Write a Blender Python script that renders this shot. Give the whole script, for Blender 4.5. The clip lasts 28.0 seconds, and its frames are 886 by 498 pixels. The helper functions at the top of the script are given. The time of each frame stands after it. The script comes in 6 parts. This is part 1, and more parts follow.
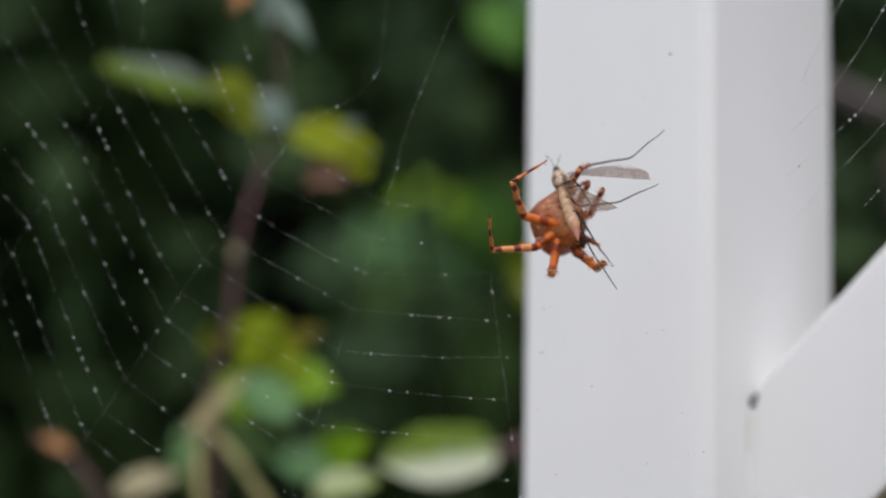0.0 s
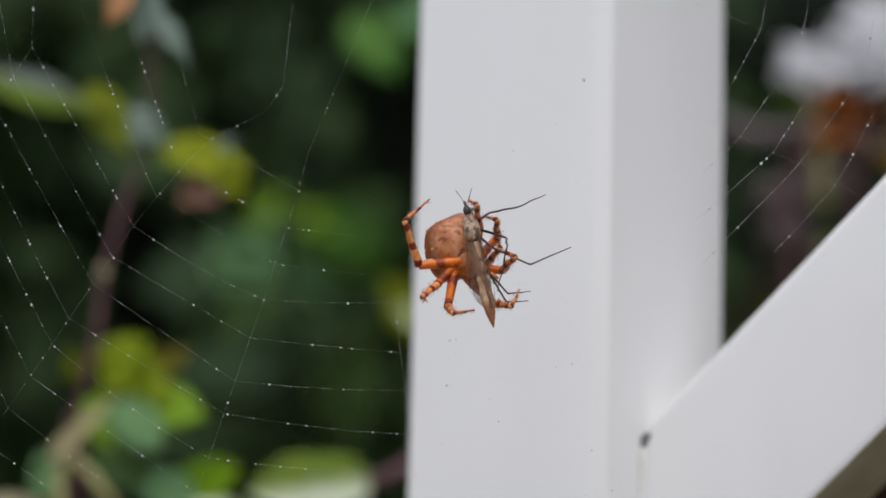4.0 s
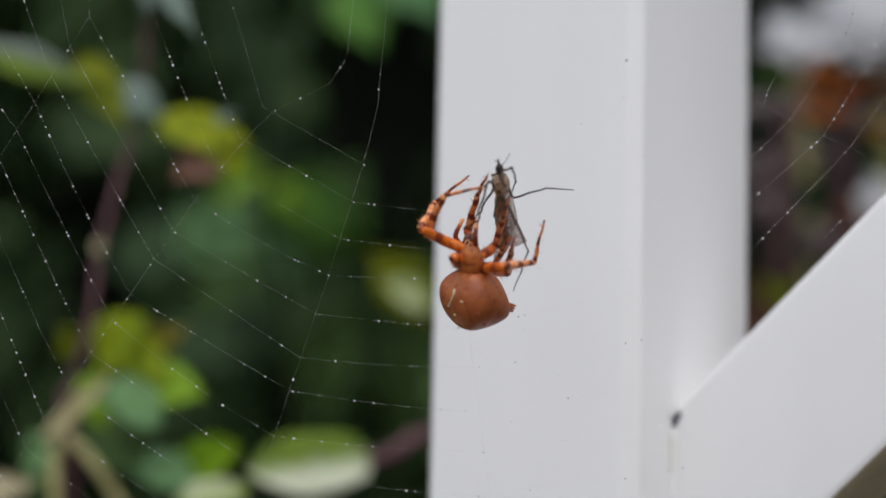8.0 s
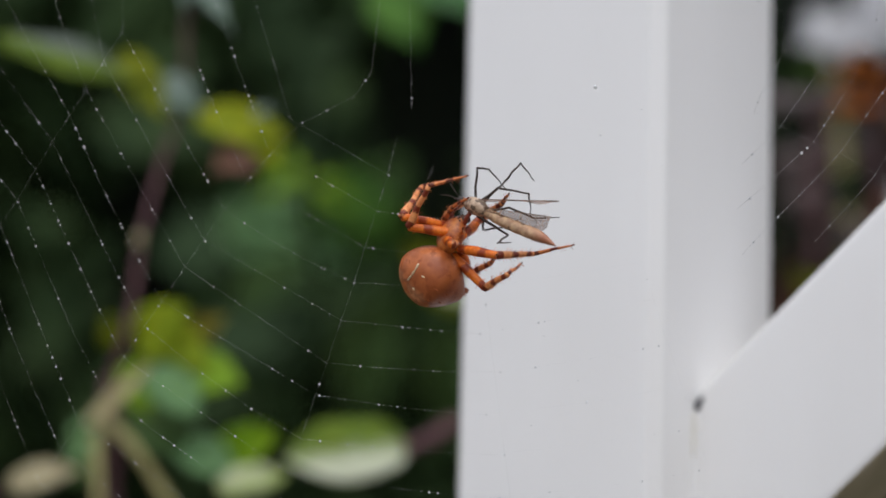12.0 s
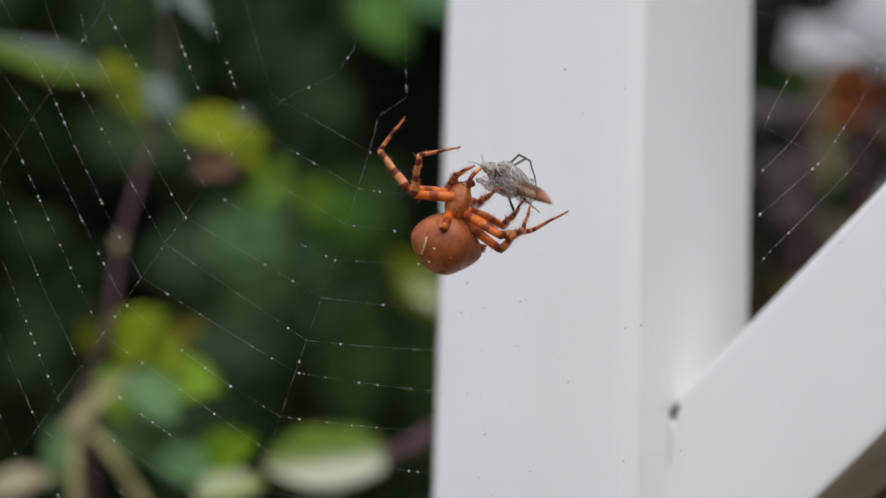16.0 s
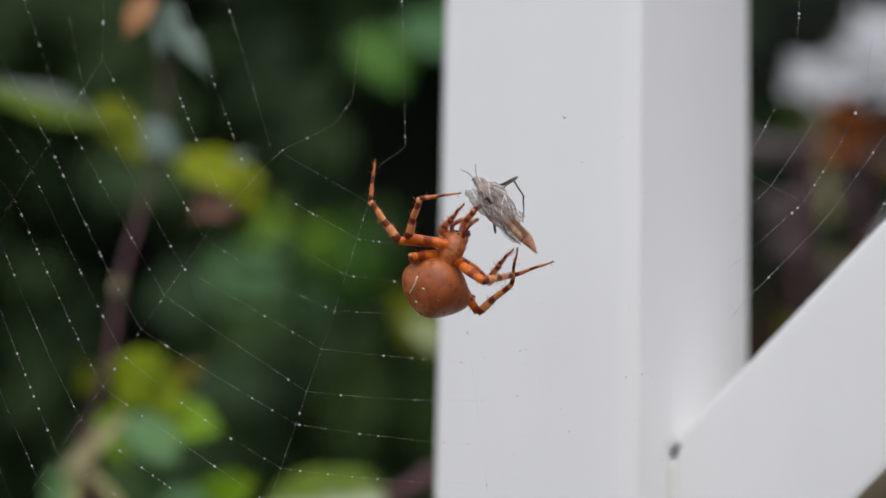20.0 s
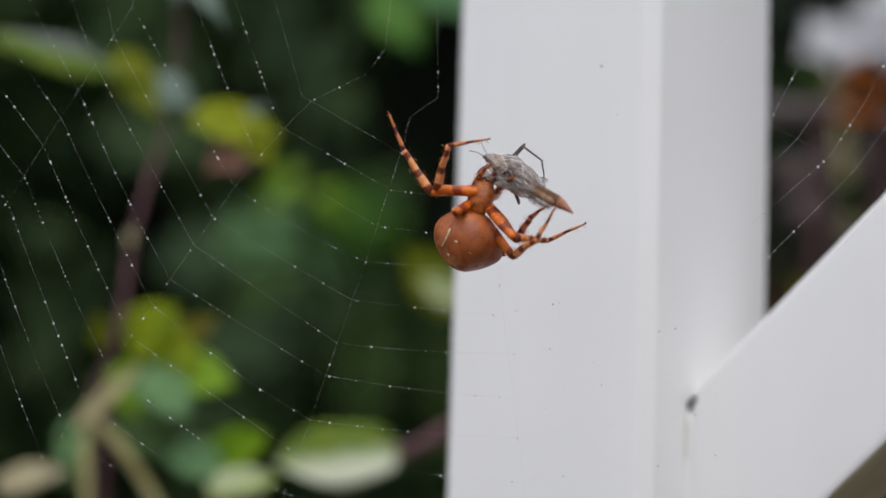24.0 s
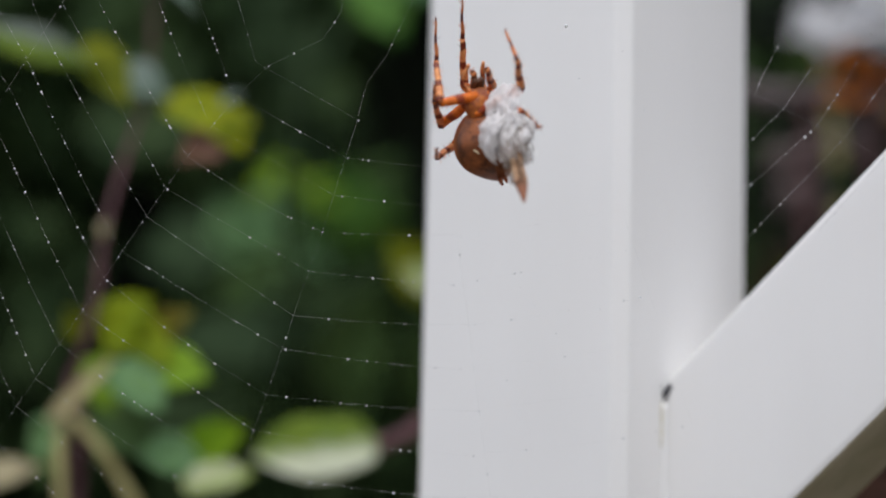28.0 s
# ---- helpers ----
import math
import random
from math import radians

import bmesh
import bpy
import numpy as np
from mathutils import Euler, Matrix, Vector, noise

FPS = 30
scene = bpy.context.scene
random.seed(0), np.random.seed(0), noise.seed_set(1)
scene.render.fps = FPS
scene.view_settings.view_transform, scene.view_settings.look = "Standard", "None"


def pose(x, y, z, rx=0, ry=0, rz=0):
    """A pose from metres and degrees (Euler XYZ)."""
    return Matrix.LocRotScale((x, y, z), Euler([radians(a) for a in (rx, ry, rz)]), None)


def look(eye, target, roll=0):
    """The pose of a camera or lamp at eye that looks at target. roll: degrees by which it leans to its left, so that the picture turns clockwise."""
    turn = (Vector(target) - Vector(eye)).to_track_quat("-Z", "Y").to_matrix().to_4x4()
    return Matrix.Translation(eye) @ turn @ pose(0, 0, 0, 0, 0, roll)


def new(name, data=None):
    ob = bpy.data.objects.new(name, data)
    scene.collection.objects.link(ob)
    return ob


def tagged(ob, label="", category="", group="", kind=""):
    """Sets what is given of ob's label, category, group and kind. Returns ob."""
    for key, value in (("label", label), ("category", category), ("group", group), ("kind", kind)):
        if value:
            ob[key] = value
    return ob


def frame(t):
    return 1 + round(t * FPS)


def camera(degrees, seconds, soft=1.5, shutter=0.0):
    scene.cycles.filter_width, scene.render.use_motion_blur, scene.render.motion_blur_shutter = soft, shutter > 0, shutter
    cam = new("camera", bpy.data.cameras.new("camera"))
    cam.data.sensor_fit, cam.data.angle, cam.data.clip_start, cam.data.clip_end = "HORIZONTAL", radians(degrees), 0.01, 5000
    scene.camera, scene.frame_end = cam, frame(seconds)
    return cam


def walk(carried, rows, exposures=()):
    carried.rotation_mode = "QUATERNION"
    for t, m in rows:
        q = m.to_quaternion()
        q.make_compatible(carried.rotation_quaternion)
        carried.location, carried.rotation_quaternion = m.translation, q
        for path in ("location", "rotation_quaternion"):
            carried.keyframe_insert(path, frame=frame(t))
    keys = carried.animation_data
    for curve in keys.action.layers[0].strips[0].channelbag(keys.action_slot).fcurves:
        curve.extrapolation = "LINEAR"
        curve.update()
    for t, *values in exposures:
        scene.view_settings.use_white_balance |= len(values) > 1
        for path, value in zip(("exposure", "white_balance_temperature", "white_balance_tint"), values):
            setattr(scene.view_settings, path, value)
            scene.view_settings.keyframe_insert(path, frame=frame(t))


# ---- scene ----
# The camera and its way: handheld, close before a wet orb web.
cam = camera(26.0, 28.0, soft=1.6)
cam.data.dof.use_dof = True
cam.data.dof.focus_distance = 0.276
cam.data.dof.aperture_fstop = 7.8
walk(cam, [
    (0, pose(0.0248, -0.0161, 0.9942, 96.55, -0.91, 6.70)),
    (0.5, pose(0.0225, -0.0126, 0.9952, 96.53, -1.18, 6.11)),
    (1, pose(0.0204, -0.0096, 0.9956, 97.09, -1.15, 6.56)),
    (1.5, pose(0.0204, -0.0077, 0.9954, 97.14, -1.18, 6.03)),
    (2, pose(0.0207, -0.0064, 0.9953, 97.03, -1.28, 5.55)),
    (2.5, pose(0.0203, -0.0056, 0.9959, 97.18, -1.35, 4.91)),
    (3, pose(0.0180, -0.0048, 0.9972, 97.16, -1.22, 4.40)),
    (3.5, pose(0.0181, -0.0059, 0.9969, 96.75, -1.25, 3.70)),
    (4, pose(0.0163, -0.0068, 0.9991, 96.88, -1.39, 1.95)),
    (4.5, pose(0.0086, -0.0030, 0.9989, 96.36, -1.17, 0.20)),
    (6.5, pose(-0.0014, -0.0015, 1.0011, 96.17, -1.08, -0.58)),
    (7, pose(-0.0006, -0.0005, 1.0016, 96.34, -1.23, -0.68)),
    (7.5, pose(-0.0003, -0.0002, 1.0012, 96.09, -1.15, -0.16)),
    (8, pose(0.0006, 0.0000, 1.0000, 96.13, -1.21, -0.03)),
    (8.5, pose(0.0002, -0.0033, 1.0003, 96.35, -1.26, 0.30)),
    (9, pose(0.0026, -0.0092, 0.9989, 96.22, -1.27, 0.71)),
    (9.5, pose(0.0056, -0.0140, 1.0006, 96.18, -1.25, 0.78)),
    (10, pose(0.0057, -0.0122, 0.9997, 96.12, -1.31, 0.92)),
    (10.5, pose(0.0052, -0.0091, 0.9982, 96.00, -1.51, 0.98)),
    (11, pose(0.0034, -0.0107, 0.9988, 95.95, -1.56, 1.67)),
    (11.5, pose(0.0047, -0.0089, 0.9992, 96.19, -1.38, 1.81)),
    (12, pose(0.0047, -0.0076, 0.9977, 96.03, -1.36, 1.50)),
    (12.5, pose(0.0050, -0.0062, 0.9954, 96.44, -1.37, 1.08)),
    (14.5, pose(0.0071, -0.0040, 0.9957, 96.56, -1.70, 1.57)),
    (15, pose(0.0062, -0.0047, 0.9959, 96.31, -1.72, 1.40)),
    (15.5, pose(0.0061, -0.0052, 0.9959, 96.47, -1.63, 1.22)),
    (16, pose(0.0081, -0.0056, 0.9965, 96.44, -1.68, 1.34)),
    (16.5, pose(0.0070, -0.0070, 0.9957, 96.84, -1.65, 0.89)),
    (17, pose(0.0084, -0.0081, 0.9951, 96.44, -1.85, 0.90)),
    (17.5, pose(0.0086, -0.0061, 0.9946, 96.56, -1.73, 1.12)),
    (18, pose(0.0098, -0.0048, 0.9941, 96.37, -1.75, 1.27)),
    (18.5, pose(0.0098, -0.0030, 0.9938, 96.76, -1.58, 1.21)),
    (19, pose(0.0101, -0.0018, 0.9941, 97.06, -1.55, 1.29)),
    (19.5, pose(0.0092, -0.0030, 0.9964, 97.55, -1.51, 1.58)),
    (20, pose(0.0085, -0.0053, 0.9974, 97.51, -1.23, 1.42)),
    (20.5, pose(0.0084, -0.0033, 0.9954, 97.32, -1.20, 1.77)),
    (21, pose(0.0073, -0.0015, 0.9959, 97.23, -1.36, 2.17)),
    (21.5, pose(0.0063, -0.0016, 0.9962, 96.96, -1.31, 1.76)),
    (23.5, pose(0.0072, -0.0040, 0.9935, 96.88, -1.69, 1.50)),
    (24, pose(0.0075, -0.0023, 0.9939, 96.67, -1.80, 1.66)),
    (24.5, pose(0.0078, -0.0031, 0.9947, 97.06, -1.59, 0.98)),
    (25, pose(0.0090, -0.0021, 0.9946, 96.87, -1.42, 1.01)),
    (25.5, pose(0.0090, -0.0033, 0.9953, 97.04, -1.54, 0.75)),
    (26, pose(0.0085, -0.0025, 0.9943, 97.03, -1.57, 1.35)),
    (26.5, pose(0.0077, -0.0007, 0.9932, 96.97, -1.64, 1.36)),
    (27, pose(0.0099, 0.0008, 0.9931, 97.12, -1.62, 1.64)),
    (27.5, pose(0.0100, 0.0027, 0.9923, 96.85, -1.45, 1.57)),
    (28, pose(0.0134, 0.0054, 0.9941, 96.44, -1.32, 1.89)),
], exposures=[(0, 1.03), (1, 1.13), (2, 1.05), (3, 0.99), (4, 0.96), (8, 0.96), (28, 0.98)])

# Overcast daylight from a wide, pale sky; a soft sun high behind the camera.
world = bpy.data.worlds.new("overcast_sky")
scene.world = world
world.use_nodes = True
sky = world.node_tree.nodes.new("ShaderNodeTexSky")
sky.sky_type = "NISHITA"
sky.sun_disc = False
sky.sun_elevation, sky.sun_rotation = radians(80), radians(195)
sky.air_density, sky.dust_density, sky.ozone_density = 1.0, 4.0, 1.0
backdrop_node = world.node_tree.nodes["Background"]
cloud = world.node_tree.nodes.new("ShaderNodeMix")
cloud.data_type = "RGBA"
cloud.inputs[0].default_value = 0.75
cloud.inputs[7].default_value = (4.66, 4.87, 5.42, 1)
world.node_tree.links.new(sky.outputs[0], cloud.inputs[6])
world.node_tree.links.new(cloud.outputs[2], backdrop_node.inputs[0])
backdrop_node.inputs[1].default_value = 0.103
sun_data = bpy.data.lights.new("sun", "SUN")
sun_data.energy, sun_data.angle, sun_data.color = 0.8, radians(50), (1.0, 0.96, 0.92)
sun = new("sun", sun_data)
sun.matrix_world = look((0.10, -0.95, 2.85), (0, 0.3, 1.0))

# ---------------------------------------------------------------- materials


def shade(name, first, second, size, rough=0.5, bump=0.0, bump_size=None, metal=0.0, through_light=0.0,
          coat=0.0, specular=0.5, per_piece=0.0, stretch=(1, 1, 1), detail=6.0, low=0.35, high=0.65):
    """A surface of two colours mixed by noise of that size in metres, with a finer bump."""
    m = bpy.data.materials.new(name)
    m.use_nodes = True
    nt = m.node_tree
    n, link = nt.nodes, nt.links.new
    bsdf = n["Principled BSDF"]
    co = n.new("ShaderNodeTexCoord")
    mp = n.new("ShaderNodeMapping")
    mp.inputs["Scale"].default_value = stretch
    link(co.outputs["Object"], mp.inputs[0])
    tex = n.new("ShaderNodeTexNoise")
    tex.inputs["Scale"].default_value, tex.inputs["Detail"].default_value = 1 / size, detail
    link(mp.outputs[0], tex.inputs[0])
    ramp = n.new("ShaderNodeValToRGB")
    ramp.color_ramp.elements[0].position, ramp.color_ramp.elements[1].position = low, high
    ramp.color_ramp.elements[0].color, ramp.color_ramp.elements[1].color = (*first, 1), (*second, 1)
    link(tex.outputs[0], ramp.inputs[0])
    colour = ramp.outputs[0]
    if per_piece:
        geo, info = n.new("ShaderNodeNewGeometry"), n.new("ShaderNodeObjectInfo")
        add, frac = n.new("ShaderNodeMath"), n.new("ShaderNodeMath")
        frac.operation = "FRACT"
        link(geo.outputs["Random Per Island"], add.inputs[0])
        link(info.outputs["Random"], add.inputs[1])
        link(add.outputs[0], frac.inputs[0])
        span = n.new("ShaderNodeMapRange")
        span.inputs[3].default_value, span.inputs[4].default_value = 1 - per_piece, 1 + per_piece
        link(frac.outputs[0], span.inputs[0])
        hsv = n.new("ShaderNodeHueSaturation")
        link(span.outputs[0], hsv.inputs["Value"])
        link(colour, hsv.inputs["Color"])
        colour = hsv.outputs[0]
    link(colour, bsdf.inputs["Base Color"])
    bsdf.inputs["Roughness"].default_value = rough
    bsdf.inputs["Metallic"].default_value = metal
    bsdf.inputs["Specular IOR Level"].default_value = specular
    bsdf.inputs["Coat Weight"].default_value = coat
    if bump:
        fine = n.new("ShaderNodeTexNoise")
        fine.inputs["Scale"].default_value, fine.inputs["Detail"].default_value = 1 / (bump_size or size / 4), 4
        link(mp.outputs[0], fine.inputs[0])
        relief = n.new("ShaderNodeBump")
        relief.inputs["Strength"].default_value, relief.inputs["Distance"].default_value = bump, (bump_size or size / 4) / 3
        link(fine.outputs[0], relief.inputs["Height"])
        link(relief.outputs[0], bsdf.inputs["Normal"])
    if through_light:
        thin, mix = n.new("ShaderNodeBsdfTranslucent"), n.new("ShaderNodeMixShader")
        link(colour, thin.inputs[0])
        mix.inputs[0].default_value = through_light
        link(bsdf.outputs[0], mix.inputs[1])
        link(thin.outputs[0], mix.inputs[2])
        link(mix.outputs[0], n["Material Output"].inputs[0])
    return m


def banded(name, pale, dark, period, start, rough=0.3):
    """Rings of two colours along a limb's own length, with mottling."""
    m = shade(name, pale, (pale[0] * 0.72, pale[1] * 0.55, pale[2] * 0.5), 0.0008, rough, bump=0.6, bump_size=0.0001, specular=0.35)
    nt = m.node_tree
    n, link = nt.nodes, nt.links.new
    bsdf = n["Principled BSDF"]
    old = bsdf.inputs["Base Color"].links[0].from_socket
    co, axes = n.new("ShaderNodeTexCoord"), n.new("ShaderNodeSeparateXYZ")
    link(co.outputs["Object"], axes.inputs[0])
    wobble = n.new("ShaderNodeTexNoise")
    wobble.inputs["Scale"].default_value = 900
    link(co.outputs["Object"], wobble.inputs[0])
    a = n.new("ShaderNodeMath")
    a.operation = "MULTIPLY_ADD"
    a.inputs[1].default_value, a.inputs[2].default_value = 2 * math.pi / period, start
    link(axes.outputs[2], a.inputs[0])
    b = n.new("ShaderNodeMath")
    b.operation = "MULTIPLY_ADD"
    b.inputs[1].default_value = 3.2
    link(wobble.outputs[0], b.inputs[0])
    link(a.outputs[0], b.inputs[2])
    s = n.new("ShaderNodeMath")
    s.operation = "SINE"
    link(b.outputs[0], s.inputs[0])
    ramp = n.new("ShaderNodeValToRGB")
    ramp.color_ramp.elements[0].position, ramp.color_ramp.elements[1].position = 0.20, 0.44
    mapped = n.new("ShaderNodeMapRange")
    mapped.inputs[1].default_value = -1
    link(s.outputs[0], mapped.inputs[0])
    link(mapped.outputs[0], ramp.inputs[0])
    mix = n.new("ShaderNodeMix")
    mix.data_type = "RGBA"
    link(ramp.outputs[0], mix.inputs[0])
    mix.inputs[6].default_value = (*dark, 1)
    link(old, mix.inputs[7])
    link(mix.outputs[2], bsdf.inputs["Base Color"])
    return m


def clear(name, colour, rough, share=1.0, ior=1.33):
    m = bpy.data.materials.new(name)
    m.use_nodes = True
    bsdf = m.node_tree.nodes["Principled BSDF"]
    bsdf.inputs["Base Color"].default_value = (*colour, 1)
    bsdf.inputs["Roughness"].default_value = rough
    bsdf.inputs["Transmission Weight"].default_value = share
    bsdf.inputs["IOR"].default_value = ior
    return m


WHITE_PAINT = shade("white_paint", (0.803, 0.80, 0.794), (0.768, 0.765, 0.756), 0.03, 0.25, specular=0.5, bump=0.05, bump_size=0.0015, stretch=(1, 1, 0.15))
OLIVE_PAINT = shade("olive_paint", (0.52, 0.49, 0.36), (0.36, 0.34, 0.22), 0.012, 0.7, bump=0.3, bump_size=0.002)
BLOCKER_BUFF = shade("rendered_wall", (0.36, 0.33, 0.28), (0.28, 0.255, 0.21), 0.2, 0.9, bump=0.4, bump_size=0.01)
SEAM_DIRT = shade("seam_dirt", (0.72, 0.70, 0.62), (0.50, 0.47, 0.37), 0.004, 0.8, bump=0.4)
BLACK_GAP = shade("black_gap", (0.02, 0.02, 0.03), (0.06, 0.06, 0.07), 0.0008, 0.7, bump=0.3)
SILK = shade("silk_thread", (0.55, 0.55, 0.54), (0.32, 0.32, 0.31), 0.004, 0.35)
SILK_WHITE = shade("wrapping_silk", (0.92, 0.92, 0.91), (0.78, 0.78, 0.77), 0.003, 0.3)
GAUZE = shade("silk_gauze", (0.95, 0.93, 0.93), (0.88, 0.85, 0.85), 0.0014, 0.45, bump=0.12, bump_size=0.0003, through_light=0.22, stretch=(1, 4, 1))
GAUZE_GREY = shade("silk_gauze_grey", (0.68, 0.62, 0.58), (0.22, 0.16, 0.13), 0.0012, 0.55, bump=0.6, bump_size=0.0003, through_light=0.3, stretch=(1, 4, 1))
# half-white body carries the drops' bright sky glint in its colour
WHITENED_WATER = clear("whitened_water", (0.95, 0.96, 0.97), 0.12, share=0.45)
SOIL = shade("soil", (0.11, 0.088, 0.060), (0.19, 0.155, 0.11), 0.05, 0.95, bump=0.8, bump_size=0.01)
STEM_PURPLE = shade("stem_purple", (0.165, 0.090, 0.094), (0.090, 0.048, 0.052), 0.004, 0.6, specular=0.12, bump=0.3)
STEM_PALE = shade("stem_pale", (0.40, 0.37, 0.17), (0.28, 0.26, 0.11), 0.006, 0.6, specular=0.12, bump=0.2)
NODE_BUFF = shade("node_buff", (0.34, 0.30, 0.17), (0.22, 0.19, 0.10), 0.004, 0.6, bump=0.3)
LEAF_OLIVE = shade("leaf_olive", (0.21, 0.24, 0.010), (0.13, 0.17, 0.010), 0.008, 0.6, specular=0.12, bump=0.3, bump_size=0.001, through_light=0.3)
LEAF_YELLOW = shade("leaf_yellow_green", (0.34, 0.41, 0.014), (0.18, 0.26, 0.009), 0.008, 0.6, specular=0.12, bump=0.3, bump_size=0.001, through_light=0.35)
LEAF_LIME = shade("leaf_lime", (0.13, 0.27, 0.008), (0.20, 0.34, 0.012), 0.010, 0.6, specular=0.12, bump=0.3, bump_size=0.001, through_light=0.35)
LEAF_GREEN = shade("leaf_green", (0.065, 0.175, 0.030), (0.115, 0.255, 0.045), 0.010, 0.6, specular=0.12, bump=0.3, bump_size=0.001, through_light=0.25)
LEAF_BLUE = shade("leaf_blue_green", (0.060, 0.155, 0.055), (0.095, 0.210, 0.080), 0.012, 0.6, specular=0.12, bump=0.3, bump_size=0.001, through_light=0.25)
LEAF_PALE = shade("leaf_pale", (0.60, 0.64, 0.42), (0.30, 0.40, 0.09), 0.011, 0.6, specular=0.12, bump=0.2, bump_size=0.001, through_light=0.3)
LEAF_SILVER = shade("leaf_silver", (0.25, 0.32, 0.28), (0.13, 0.19, 0.14), 0.008, 0.6, specular=0.12, bump=0.2, bump_size=0.001, through_light=0.25)
LEAF_PINK = shade("leaf_withered_pink", (0.33, 0.185, 0.135), (0.21, 0.11, 0.07), 0.006, 0.6, specular=0.12, bump=0.4, bump_size=0.001, through_light=0.2)
LEAF_RUST = shade("leaf_rust", (0.55, 0.190, 0.030), (0.27, 0.080, 0.018), 0.012, 0.6, specular=0.12, bump=0.5, bump_size=0.002, through_light=0.2)
LEAF_OCHRE = shade("leaf_ochre", (0.34, 0.21, 0.035), (0.18, 0.105, 0.02), 0.012, 0.6, specular=0.12, bump=0.5, bump_size=0.002, through_light=0.2)
LEAF_FRESH = shade("leaf_fresh_green", (0.25, 0.41, 0.024), (0.17, 0.31, 0.020), 0.010, 0.6, specular=0.12, bump=0.3, bump_size=0.001, through_light=0.3)
LEAF_TEAL = shade("leaf_grey_green", (0.17, 0.31, 0.13), (0.115, 0.225, 0.09), 0.010, 0.6, specular=0.12, bump=0.3, bump_size=0.001, through_light=0.25)
# darkened leaf green: the deep growth's shade is put into this colour
LEAF_SHADE = shade("leaf_shaded_green", (0.034, 0.060, 0.026), (0.022, 0.042, 0.017), 0.02, 0.7, specular=0.1, bump=0.3, bump_size=0.002, through_light=0.15)
LEAF_TAN = shade("leaf_tan", (0.62, 0.34, 0.17), (0.45, 0.22, 0.10), 0.006, 0.6, specular=0.12, bump=0.3, bump_size=0.001, through_light=0.3)
LEAF_MUSTARD = shade("leaf_mustard_green", (0.34, 0.38, 0.012), (0.21, 0.27, 0.012), 0.006, 0.6, specular=0.12, bump=0.3, bump_size=0.001, through_light=0.3)
LEAF_RIM = shade("leaf_pale_rimmed", (0.125, 0.19, 0.016), (0.085, 0.14, 0.012), 0.008, 0.6, specular=0.12, bump=0.3, bump_size=0.001, through_light=0.25)
LEAF_OCHRE_GREEN = shade("leaf_ochre_green", (0.24, 0.20, 0.025), (0.14, 0.13, 0.018), 0.006, 0.6, specular=0.12, bump=0.3, bump_size=0.001, through_light=0.25)
LEAF_BROWN = shade("leaf_dark_brown", (0.085, 0.032, 0.014), (0.045, 0.016, 0.008), 0.012, 0.6, specular=0.12, bump=0.5, bump_size=0.002, through_light=0.15)
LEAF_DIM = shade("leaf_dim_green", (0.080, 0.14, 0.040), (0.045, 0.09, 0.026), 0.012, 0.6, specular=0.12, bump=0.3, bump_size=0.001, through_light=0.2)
LEAF_EDGED = shade("leaf_white_edged", (0.19, 0.27, 0.030), (0.13, 0.21, 0.025), 0.008, 0.6, specular=0.12, bump=0.3, bump_size=0.001, through_light=0.25)
STALK_BUFF = shade("stalk_buff", (0.50, 0.44, 0.25), (0.36, 0.32, 0.16), 0.006, 0.6, specular=0.15, bump=0.2)
PETAL = shade("petal_white", (0.88, 0.89, 0.90), (0.80, 0.80, 0.82), 0.01, 0.5, bump=0.2, bump_size=0.002, through_light=0.3)
HEDGE_LEAF = shade("hedge_leaf", (0.027, 0.055, 0.020), (0.053, 0.090, 0.031), 0.03, 0.6, specular=0.12, bump=0.2, per_piece=0.4, through_light=0.12)
HEDGE_SHADE = shade("hedge_shade", (0.007, 0.010, 0.007), (0.013, 0.018, 0.010), 0.08, 0.9, specular=0.12, bump=0.6)
BARK_GREY = shade("bark_grey", (0.15, 0.125, 0.12), (0.08, 0.065, 0.065), 0.012, 0.8, bump=0.6)
LITTER = shade("leaf_litter", (0.105, 0.052, 0.035), (0.042, 0.020, 0.015), 0.03, 0.85, specular=0.12, bump=0.5, per_piece=0.6)
STONE = shade("stone_pinkish", (0.12, 0.090, 0.084), (0.065, 0.046, 0.045), 0.01, 0.8, bump=0.5)

SPIDER_BACK = shade("spider_abdomen", (0.50, 0.145, 0.040), (0.33, 0.080, 0.020), 0.0022, 0.38, specular=0.4, bump=0.8, bump_size=0.00014, low=0.40, high=0.68, detail=10.0)
SPIDER_FRONT = shade("spider_thorax", (0.54, 0.17, 0.028), (0.27, 0.055, 0.014), 0.0009, 0.4, bump=0.4, bump_size=0.0001)
SPIDER_LEG = banded("spider_leg", (0.78, 0.200, 0.022), (0.27, 0.042, 0.010), 0.0037, 0.9)
SPIDER_SHIN = banded("spider_shin", (0.84, 0.370, 0.140), (0.18, 0.028, 0.010), 0.0028, 2.2)
SPIDER_FOOT = banded("spider_foot", (0.62, 0.215, 0.065), (0.115, 0.020, 0.008), 0.0030, 2.6)
SPIDER_MARK = shade("spider_mark", (0.88, 0.78, 0.56), (0.66, 0.48, 0.28), 0.0005, 0.5)
SPIDER_EYE = shade("spider_eye", (0.01, 0.008, 0.008), (0.02, 0.015, 0.012), 0.0005, 0.08, coat=1.0)
SPIDER_BROWN = shade("spider_brown", (0.27, 0.058, 0.011), (0.34, 0.080, 0.014), 0.0006, 0.45, bump=0.3)
SPIDER_DARK = shade("spider_dark", (0.075, 0.028, 0.014), (0.13, 0.05, 0.02), 0.0006, 0.45, bump=0.3)
